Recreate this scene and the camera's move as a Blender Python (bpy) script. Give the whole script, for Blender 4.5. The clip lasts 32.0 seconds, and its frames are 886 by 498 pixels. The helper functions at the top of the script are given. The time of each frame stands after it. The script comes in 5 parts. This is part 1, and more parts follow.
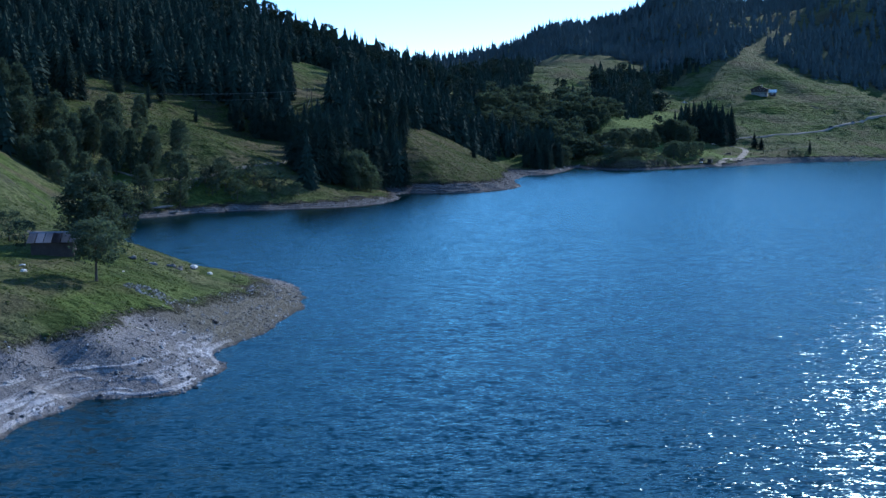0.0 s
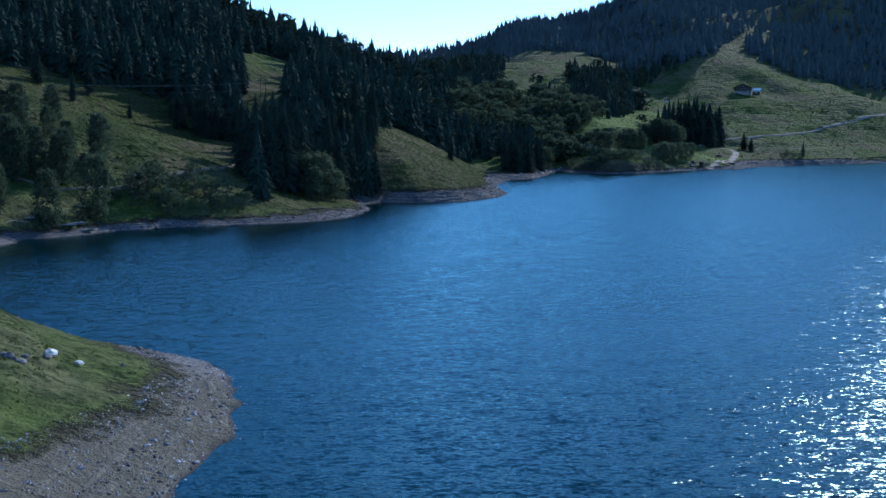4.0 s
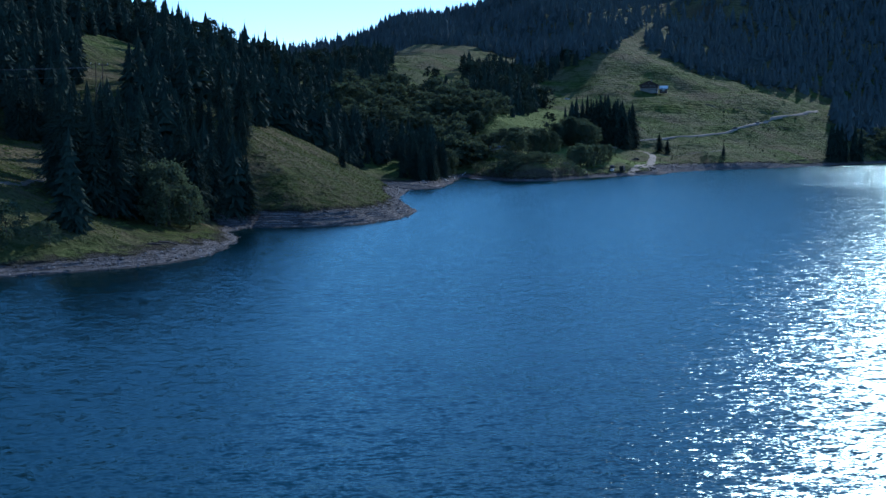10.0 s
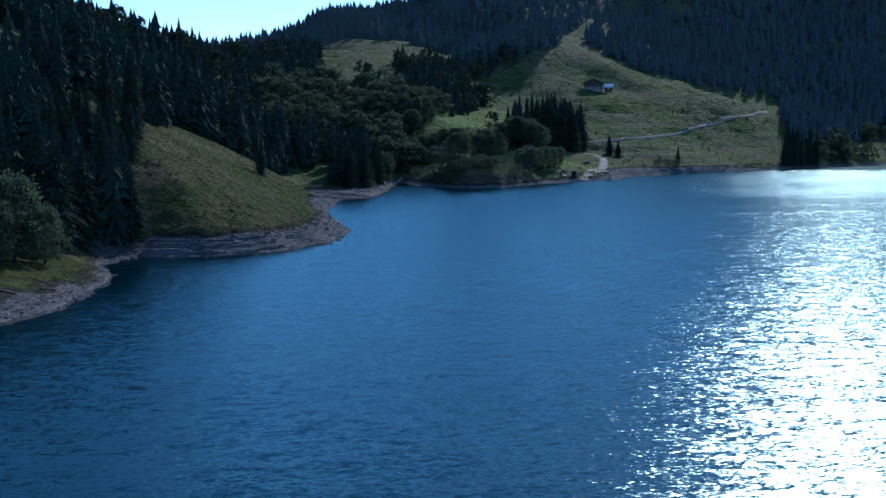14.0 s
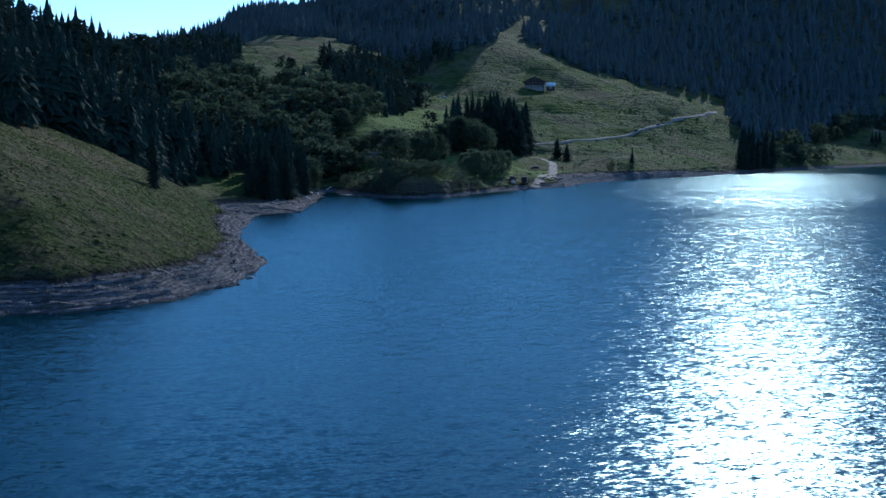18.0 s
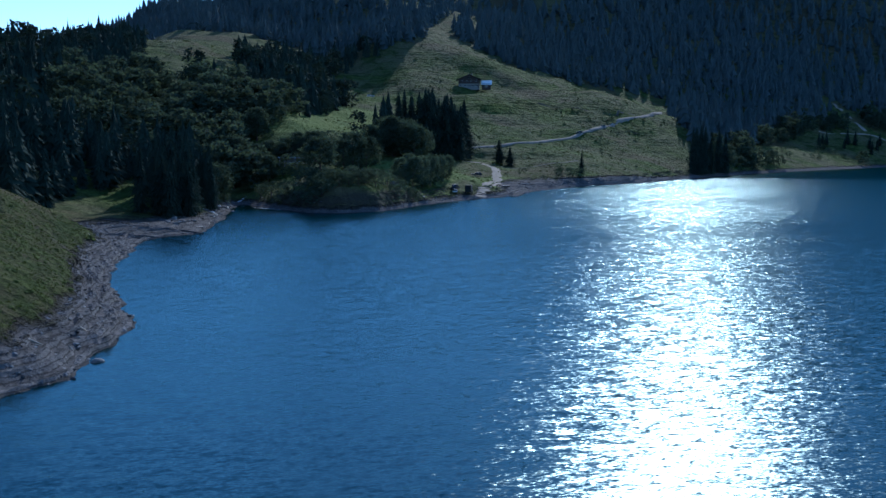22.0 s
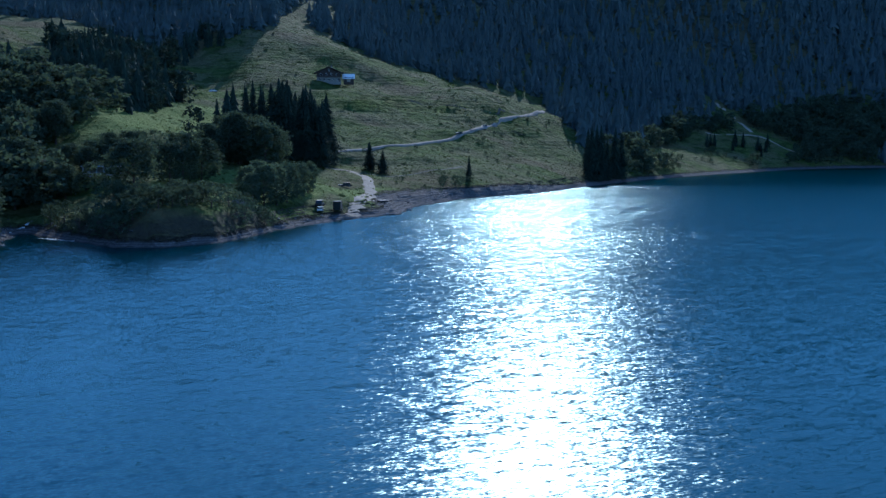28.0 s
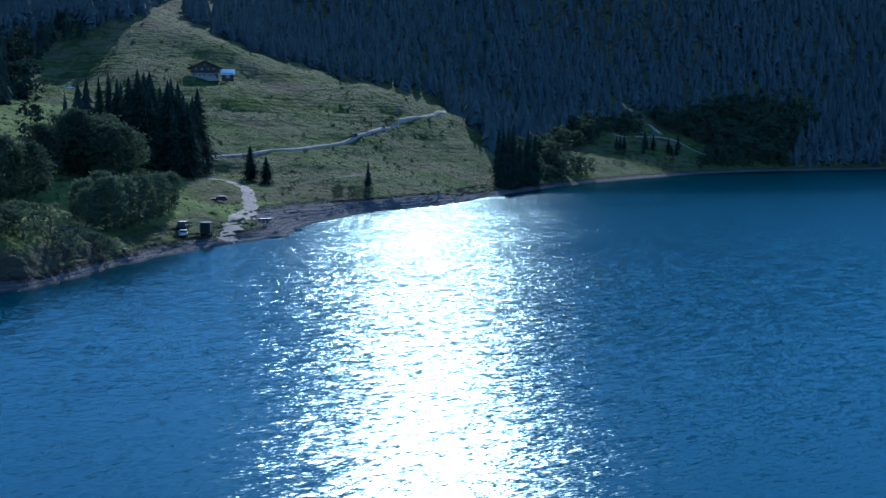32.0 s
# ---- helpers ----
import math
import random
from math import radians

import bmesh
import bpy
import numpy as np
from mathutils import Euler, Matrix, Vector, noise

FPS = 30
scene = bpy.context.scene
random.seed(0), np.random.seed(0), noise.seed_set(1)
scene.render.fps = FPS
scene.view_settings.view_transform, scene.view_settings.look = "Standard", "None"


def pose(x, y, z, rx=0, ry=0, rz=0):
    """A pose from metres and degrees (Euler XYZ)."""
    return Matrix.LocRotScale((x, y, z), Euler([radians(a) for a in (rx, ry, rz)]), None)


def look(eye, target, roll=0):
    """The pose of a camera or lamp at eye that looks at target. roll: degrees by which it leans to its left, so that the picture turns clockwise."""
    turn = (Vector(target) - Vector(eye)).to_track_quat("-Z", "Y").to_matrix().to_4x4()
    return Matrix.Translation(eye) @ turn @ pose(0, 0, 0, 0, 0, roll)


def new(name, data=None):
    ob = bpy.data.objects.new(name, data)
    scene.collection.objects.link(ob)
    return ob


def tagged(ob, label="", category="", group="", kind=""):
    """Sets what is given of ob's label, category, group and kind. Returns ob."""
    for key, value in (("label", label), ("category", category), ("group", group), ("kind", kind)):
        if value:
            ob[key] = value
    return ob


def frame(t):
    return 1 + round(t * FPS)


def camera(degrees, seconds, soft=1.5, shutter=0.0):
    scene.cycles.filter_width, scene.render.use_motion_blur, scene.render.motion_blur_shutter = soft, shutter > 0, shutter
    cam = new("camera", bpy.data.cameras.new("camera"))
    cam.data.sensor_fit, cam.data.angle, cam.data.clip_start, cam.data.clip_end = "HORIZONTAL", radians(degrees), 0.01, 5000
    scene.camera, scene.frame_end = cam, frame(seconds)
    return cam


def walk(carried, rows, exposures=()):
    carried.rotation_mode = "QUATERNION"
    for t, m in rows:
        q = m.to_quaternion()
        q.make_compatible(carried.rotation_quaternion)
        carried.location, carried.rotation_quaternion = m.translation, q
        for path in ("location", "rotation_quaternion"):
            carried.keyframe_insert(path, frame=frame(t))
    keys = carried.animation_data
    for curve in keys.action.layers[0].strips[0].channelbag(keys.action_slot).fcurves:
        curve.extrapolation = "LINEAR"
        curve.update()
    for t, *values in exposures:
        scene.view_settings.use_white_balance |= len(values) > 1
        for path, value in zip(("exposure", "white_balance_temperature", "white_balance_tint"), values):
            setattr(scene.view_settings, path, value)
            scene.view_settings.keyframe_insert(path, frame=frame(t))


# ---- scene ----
cam = camera(41.81, 32.0)
PATH = [
    (0, (-0.00, -0.00, 23.00), (0.05, 99.50, 12.98), -0.26),
    (1, (-1.58, 16.31, 22.74), (-1.01, 115.81, 12.79), -0.33),
    (2, (-3.04, 32.68, 22.59), (-1.77, 132.18, 12.64), -0.30),
    (3, (-4.32, 49.08, 22.56), (-2.09, 148.56, 12.62), -0.25),
    (3.5, (-4.91, 57.25, 22.58), (-2.08, 156.71, 12.59), -0.14),
    (5.5, (-7.54, 89.13, 23.01), (-1.36, 188.43, 12.93), 0.01),
    (6, (-7.80, 96.87, 23.06), (-0.72, 196.11, 13.00), -0.00),
    (7, (-8.01, 112.26, 23.11), (0.84, 211.36, 13.05), -0.01),
    (8, (-7.72, 127.52, 23.09), (2.81, 226.46, 13.03), 0.04),
    (9, (-7.05, 142.68, 23.04), (5.23, 241.40, 12.93), 0.10),
    (10, (-6.18, 157.75, 23.00), (7.75, 256.26, 12.92), 0.13),
    (11, (-5.16, 172.84, 23.05), (10.35, 271.11, 12.96), 0.21),
    (12, (-3.93, 188.03, 23.21), (13.18, 286.03, 13.11), 0.28),
    (13, (-2.25, 203.37, 23.44), (16.35, 301.09, 13.28), 0.36),
    (14, (-0.23, 218.83, 23.66), (19.76, 316.29, 13.53), 0.40),
    (14.5, (0.85, 226.60, 23.75), (21.55, 323.91, 13.62), 0.40),
    (16.5, (5.56, 257.92, 23.47), (29.19, 354.58, 13.54), 0.19),
    (17, (6.87, 265.83, 23.34), (31.30, 362.29, 13.45), 0.21),
    (18, (9.59, 281.71, 23.09), (35.63, 377.75, 13.25), 0.23),
    (19, (12.52, 297.68, 22.93), (40.18, 393.29, 13.17), 0.13),
    (20, (15.82, 313.75, 22.87), (45.03, 408.89, 13.16), 0.16),
    (21, (19.42, 329.85, 22.91), (50.23, 424.50, 13.23), 0.15),
    (22, (23.30, 345.96, 22.98), (55.70, 440.07, 13.37), 0.14),
    (23, (27.43, 362.01, 23.04), (61.51, 455.53, 13.48), 0.16),
    (24, (31.78, 377.98, 23.04), (67.63, 470.84, 13.50), 0.12),
    (25, (36.52, 393.85, 23.01), (74.37, 485.92, 13.52), 0.05),
    (25.5, (39.03, 401.75, 22.98), (77.93, 493.39, 13.51), 0.13),
    (27.5, (50.54, 432.94, 22.76), (93.46, 522.78, 13.35), 0.05),
    (28, (53.72, 440.73, 22.75), (97.66, 530.07, 13.35), 0.02),
    (29, (60.28, 456.32, 22.74), (106.29, 544.62, 13.38), -0.02),
    (30, (67.23, 471.93, 22.77), (115.34, 559.11, 13.47), -0.02),
    (31, (74.59, 487.57, 22.83), (124.76, 573.58, 13.60), -0.08),
    (32, (82.20, 503.21, 22.90), (134.45, 587.98, 13.73), -0.14),
]
walk(cam, [(t, look(eye, target, roll)) for t, eye, target, roll in PATH], [(0, 0.68, 4500, 8), (4, 0.58, 4500, 8), (9, 0.41, 4500, 8), (14, 0.33, 4500, 8), (22, 0.27, 4450, 8), (27, 0.46, 4380, 8), (32, 0.66, 4340, 8)])

# ---- world, sun, exposure ----
SUN_AZIMUTH, SUN_HEIGHT = 31.0, 27.0
world = bpy.data.worlds.new("sky")
scene.world = world
world.use_nodes = True
wn = world.node_tree.nodes
sky = wn.new("ShaderNodeTexSky")
sky.sky_type, sky.sun_disc = "NISHITA", False
sky.sun_elevation, sky.sun_rotation = radians(SUN_HEIGHT), radians(SUN_AZIMUTH)
sky.altitude, sky.air_density, sky.dust_density, sky.ozone_density = 1200, 1.1, 0.2, 3.0
wn["Background"].inputs["Strength"].default_value = 0.135
world.node_tree.links.new(sky.outputs[0], wn["Background"].inputs["Color"])
sun = new("sun", bpy.data.lights.new("sun", "SUN"))
sun.data.energy, sun.data.angle, sun.data.color = 3.8, radians(0.53), (1.0, 0.86, 0.66)
SUN_WAY = Vector((math.sin(radians(SUN_AZIMUTH)) * math.cos(radians(SUN_HEIGHT)), math.cos(radians(SUN_AZIMUTH)) * math.cos(radians(SUN_HEIGHT)), math.sin(radians(SUN_HEIGHT))))
sun.matrix_world = look(SUN_WAY * 500, (0, 0, 0))


# ---- materials ----
def material(name, rough=0.8, metal=0.0, spec=0.5):
    m = bpy.data.materials.new(name)
    m.use_nodes = True
    b = m.node_tree.nodes["Principled BSDF"]
    b.inputs["Roughness"].default_value, b.inputs["Metallic"].default_value = rough, metal
    b.inputs["Specular IOR Level"].default_value = spec
    return m, m.node_tree.nodes, m.node_tree.links, b


def place_of(nodes, links, scale):
    """World positions divided by a size in metres, along each axis."""
    geo, by = nodes.new("ShaderNodeNewGeometry"), nodes.new("ShaderNodeVectorMath")
    by.operation = "DIVIDE"
    by.inputs[1].default_value = scale if isinstance(scale, tuple) else (scale,) * 3
    links.new(geo.outputs["Position"], by.inputs[0])
    return by.outputs[0]


def clouds(nodes, links, scale, detail=4.0, roughness=0.55):
    n = nodes.new("ShaderNodeTexNoise")
    n.inputs["Scale"].default_value, n.inputs["Detail"].default_value, n.inputs["Roughness"].default_value = 1.0, detail, roughness
    links.new(place_of(nodes, links, scale), n.inputs["Vector"])
    return n.outputs["Fac"]


def ramp(nodes, links, value, *stops):
    r = nodes.new("ShaderNodeValToRGB")
    e = r.color_ramp.elements
    while len(e) < len(stops):
        e.new(0.5)
    for el, (at, c) in zip(e, stops):
        el.position, el.color = at, (*c, 1) if len(c) == 3 else c
    links.new(value, r.inputs[0])
    return r.outputs[0]


def grey(v):
    return (v, v, v)


def mix(nodes, links, fac, a, b, how="MIX"):
    m = nodes.new("ShaderNodeMix")
    m.data_type, m.blend_type = "RGBA", how
    for sock, v in ((m.inputs[0], fac), (m.inputs[6], a), (m.inputs[7], b)):
        if isinstance(v, bpy.types.NodeSocket):
            links.new(v, sock)
        else:
            sock.default_value = v if isinstance(v, float) else (*v, 1)
    return m.outputs[2]


def number(nodes, links, how, a, b=0.0, c=None):
    m = nodes.new("ShaderNodeMath")
    m.operation = how
    for sock, v in zip(m.inputs, (a, b, c)):
        if isinstance(v, bpy.types.NodeSocket):
            links.new(v, sock)
        elif v is not None:
            sock.default_value = v
    return m.outputs[0]


def relief(nodes, links, bsdf, height, strength, distance, before=None):
    b = nodes.new("ShaderNodeBump")
    b.inputs["Strength"].default_value, b.inputs["Distance"].default_value = strength, distance
    links.new(height, b.inputs["Height"])
    if before:
        links.new(before, b.inputs["Normal"])
    links.new(b.outputs[0], bsdf.inputs["Normal"])
    return b.outputs[0]


def plain(name, colour, rough=0.7, metal=0.0, vary=0.25, size=0.6, bump=0.0, spec=0.5):
    """One base colour with mottling at two sizes, and fine relief."""
    m, n, l, b = material(name, rough, metal, spec)
    big, small = clouds(n, l, size * 5, 3), clouds(n, l, size * 0.4, 5)
    c = mix(n, l, ramp(n, l, big, (0.3, grey(0)), (0.7, grey(1))), tuple(v * (1 - vary) for v in colour), tuple(min(1, v * (1 + vary)) for v in colour))
    c = mix(n, l, ramp(n, l, small, (0.3, grey(1 - vary)), (0.7, grey(1))), (0, 0, 0), c) if vary else c
    l.new(c, b.inputs["Base Color"])
    if bump:
        relief(n, l, b, small, 0.6, bump)
    return m


def ground_material():
    m, n, l, b = material("ground", 1.0, 0, 0.02)
    sep = n.new("ShaderNodeSeparateXYZ")
    geo = n.new("ShaderNodeNewGeometry")
    l.new(geo.outputs["Position"], sep.inputs[0])
    z = sep.outputs["Z"]
    wide, patch, fine, grit = clouds(n, l, 28.0, 3), clouds(n, l, 5.0, 5, 0.6), clouds(n, l, 0.9, 5, 0.65), clouds(n, l, 0.22, 3, 0.7)
    grass = mix(n, l, ramp(n, l, patch, (0.35, grey(0)), (0.65, grey(1))), (0.046, 0.064, 0.013), (0.100, 0.122, 0.030))
    dry = mix(n, l, ramp(n, l, fine, (0.3, grey(0)), (0.7, grey(1))), (0.095, 0.084, 0.042), (0.165, 0.145, 0.074))
    grass = mix(n, l, ramp(n, l, wide, (0.42, grey(0)), (0.66, grey(0.8))), grass, dry)
    grass = mix(n, l, ramp(n, l, number(n, l, "ADD", number(n, l, "DIVIDE", z, 150.0), number(n, l, "MULTIPLY", wide, 0.5)), (0.62, grey(0)), (0.95, grey(0.75))), grass, dry)
    grass = mix(n, l, ramp(n, l, fine, (0.32, grey(0.45)), (0.52, grey(1))), (0.02, 0.03, 0.01), grass)
    grass = mix(n, l, ramp(n, l, clouds(n, l, 2.1, 6, 0.7), (0.62, grey(0)), (0.70, grey(0.8))), grass, (0.11, 0.085, 0.06))
    # The grazed knoll is browner, with bare worn patches.
    worn = n.new("ShaderNodeMapRange")
    l.new(number(n, l, "ABSOLUTE", number(n, l, "SUBTRACT", sep.outputs["Y"], 500.0)), worn.inputs[0])
    worn.inputs[1].default_value, worn.inputs[2].default_value, worn.inputs[3].default_value, worn.inputs[4].default_value = 110, 150, 0.75, 0.0
    short = mix(n, l, ramp(n, l, clouds(n, l, 4.0, 5, 0.65), (0.42, grey(0)), (0.60, grey(1))), (0.054, 0.062, 0.014), (0.062, 0.047, 0.024))
    short = mix(n, l, ramp(n, l, fine, (0.40, grey(0.8)), (0.52, grey(0))), short, (0.018, 0.017, 0.009))
    grass = mix(n, l, worn.outputs[0], grass, short)
    # Rough pasture: terrace shade painted as darker, greener contour bands, and broad brown patches.
    terrace_shade = number(n, l, "SINE", number(n, l, "ADD", number(n, l, "MULTIPLY", z, 1.05), number(n, l, "ADD", number(n, l, "MULTIPLY", wide, 26.0), number(n, l, "MULTIPLY", patch, 5.0))))
    grass = mix(n, l, number(n, l, "MULTIPLY", ramp(n, l, terrace_shade, (0.2, grey(0)), (0.9, grey(0.75))), ramp(n, l, clouds(n, l, 17.0, 3), (0.40, grey(0)), (0.56, grey(1)))), grass, (0.030, 0.042, 0.010))
    grass = mix(n, l, ramp(n, l, clouds(n, l, 46.0, 4, 0.6), (0.54, grey(0)), (0.64, grey(0.7))), grass, mix(n, l, fine, (0.085, 0.066, 0.034), (0.135, 0.106, 0.058)))
    # Mown meadows: long ellipses of short bright grass, backlight put into the colour.
    for mx, my, a, b_half, turn in ((157, 893, 100, 20, 64), (150, 765, 60, 16, 45), (208, 800, 40, 14, 50)):
        c, si = math.cos(radians(turn)), math.sin(radians(turn))
        u = number(n, l, "ADD", number(n, l, "MULTIPLY", number(n, l, "SUBTRACT", sep.outputs["X"], float(mx)), c / a), number(n, l, "MULTIPLY", number(n, l, "SUBTRACT", sep.outputs["Y"], float(my)), si / a))
        v = number(n, l, "SUBTRACT", number(n, l, "MULTIPLY", number(n, l, "SUBTRACT", sep.outputs["Y"], float(my)), c / b_half), number(n, l, "MULTIPLY", number(n, l, "SUBTRACT", sep.outputs["X"], float(mx)), si / b_half))
        far = number(n, l, "ADD", number(n, l, "ADD", number(n, l, "MULTIPLY", u, u), number(n, l, "MULTIPLY", v, v)), number(n, l, "MULTIPLY", patch, 0.5))
        grass = mix(n, l, ramp(n, l, number(n, l, "MULTIPLY", far, 0.5), (0.50, grey(0.85)), (0.68, grey(0))), grass, mix(n, l, fine, (0.115, 0.140, 0.034), (0.155, 0.178, 0.052)))
    stone = mix(n, l, ramp(n, l, fine, (0.25, grey(0)), (0.75, grey(1))), (0.28, 0.255, 0.235), (0.47, 0.43, 0.40))
    stone = mix(n, l, ramp(n, l, grit, (0.36, grey(0.4)), (0.50, grey(1))), (0.09, 0.08, 0.075), stone)
    sand = mix(n, l, grit, (0.37, 0.335, 0.31), (0.53, 0.485, 0.455))
    stone = mix(n, l, ramp(n, l, clouds(n, l, (3.4, 6.0, 3.0), 4, 0.6), (0.46, grey(0)), (0.56, grey(1))), stone, sand)
    band = n.new("ShaderNodeTexWave")
    band.bands_direction, band.wave_profile = "Z", "SAW"
    band.inputs["Scale"].default_value, band.inputs["Distortion"].default_value, band.inputs["Detail"].default_value = 0.42, 1.3, 3
    stone = mix(n, l, ramp(n, l, band.outputs["Fac"], (0.0, grey(0.0)), (0.75, grey(0.15)), (0.95, grey(0.7))), stone, (0.10, 0.085, 0.075))
    stone = mix(n, l, ramp(n, l, patch, (0.55, grey(0)), (0.75, grey(0.5))), stone, (0.17, 0.145, 0.115))
    # Old waterlines, a hand's width to half a metre apart in height.
    lines = number(n, l, "SINE", number(n, l, "ADD", number(n, l, "MULTIPLY", z, 17.0), number(n, l, "MULTIPLY", patch, 9.0)))
    stone = mix(n, l, number(n, l, "MULTIPLY", ramp(n, l, lines, (0.25, grey(0)), (0.95, grey(1))), ramp(n, l, clouds(n, l, 6.5, 3), (0.42, grey(0.0)), (0.6, grey(0.75)))), stone, (0.12, 0.105, 0.095))
    # The peninsula's tip is overgrown with brown weed.
    away = n.new("ShaderNodeVectorMath")
    away.operation = "DISTANCE"
    l.new(geo.outputs["Position"], away.inputs[0])
    away.inputs[1].default_value = (-21, 147, 1)
    stone = mix(n, l, ramp(n, l, number(n, l, "ADD", number(n, l, "DIVIDE", away.outputs["Value"], 40.0), number(n, l, "MULTIPLY", patch, 0.25)), (0.60, grey(0.88)), (0.80, grey(0))), stone, mix(n, l, fine, (0.075, 0.062, 0.038), (0.17, 0.145, 0.10)))
    slate = n.new("ShaderNodeMapRange")
    l.new(sep.outputs["Y"], slate.inputs[0])
    slate.inputs[1].default_value, slate.inputs[2].default_value, slate.inputs[3].default_value, slate.inputs[4].default_value = 230, 350, 0.0, 0.8
    stone = mix(n, l, slate.outputs[0], stone, mix(n, l, ramp(n, l, fine, (0.35, grey(0)), (0.65, grey(1))), (0.045, 0.04, 0.036), (0.15, 0.132, 0.118)))
    # Layered rock under the knoll: shaded ledge faces painted as dark lines between beds.
    ledge_shade = number(n, l, "SINE", number(n, l, "ADD", number(n, l, "MULTIPLY", z, 13.0), number(n, l, "ADD", number(n, l, "MULTIPLY", patch, 7.0), number(n, l, "MULTIPLY", fine, 5.0))))
    stone = mix(n, l, number(n, l, "MULTIPLY", slate.outputs[0], ramp(n, l, ledge_shade, (0.50, grey(0)), (0.90, grey(0.75)))), stone, (0.020, 0.017, 0.015))
    damp = number(n, l, "MULTIPLY_ADD", fine, 0.5, z)
    stone = mix(n, l, ramp(n, l, damp, (0.22, grey(1)), (0.45, grey(0))), stone, (0.055, 0.05, 0.045))
    edge = number(n, l, "ADD", number(n, l, "MULTIPLY_ADD", patch, 2.6, -1.3), number(n, l, "MULTIPLY_ADD", fine, 1.6, -0.8))
    high = number(n, l, "ADD", z, edge)
    # How high the bare shore reaches: broad on the peninsula's south side and under the knoll, narrow elsewhere.
    reach = ramp(n, l, number(n, l, "DIVIDE", sep.outputs["Y"], 1000.0), (0.118, grey(0.95)), (0.135, grey(0.62)), (0.152, grey(0.36)), (0.170, grey(0.28)), (0.375, grey(0.36)), (0.40, grey(0.14)), (0.430, grey(0.14)), (0.440, grey(0.78)), (0.59, grey(0.72)), (0.68, grey(0.28)), (0.76, grey(0.3)), (0.805, grey(0.95)), (0.868, grey(0.9)), (0.90, grey(0.35)))
    mask = number(n, l, "DIVIDE", number(n, l, "SUBTRACT", high, number(n, l, "MULTIPLY", reach, 4.0)), 0.9)
    mask.node.use_clamp = True
    up = n.new("ShaderNodeSeparateXYZ")
    l.new(geo.outputs["Normal"], up.inputs[0])
    # Dark earth on steep faces, also painting the shade of the banks.
    scarp = ramp(n, l, number(n, l, "ADD", up.outputs["Z"], number(n, l, "MULTIPLY_ADD", fine, 0.16, -0.08)), (0.72, grey(0.9)), (0.82, grey(0)))
    grass = mix(n, l, scarp, grass, mix(n, l, fine, (0.035, 0.030, 0.020), (0.085, 0.072, 0.050)))
    turf = mix(n, l, mask, stone, grass)
    turf = mix(n, l, ramp(n, l, mask, (0.22, grey(0)), (0.45, grey(0.75)), (0.75, grey(0))), turf, (0.045, 0.036, 0.024))
    l.new(turf, b.inputs["Base Color"])
    # Cattle have trodden the slopes into small level treads.
    tread = number(n, l, "SINE", number(n, l, "ADD", number(n, l, "MULTIPLY", z, 3.3), number(n, l, "ADD", number(n, l, "MULTIPLY", patch, 8.0), number(n, l, "MULTIPLY", wide, 22.0))))
    fine = number(n, l, "ADD", fine, number(n, l, "MULTIPLY", number(n, l, "MULTIPLY", tread, mask), 0.28))
    both = number(n, l, "ADD", fine, number(n, l, "MULTIPLY", grit, 0.35))
    humps = number(n, l, "MULTIPLY", mask, number(n, l, "ADD", number(n, l, "MULTIPLY", clouds(n, l, 3.6, 2, 0.5), 3.0), number(n, l, "MULTIPLY", clouds(n, l, 11.0, 2, 0.5), 4.0)))
    both = number(n, l, "ADD", both, humps)
    relief(n, l, b, both, 1.0, 0.5)
    return m


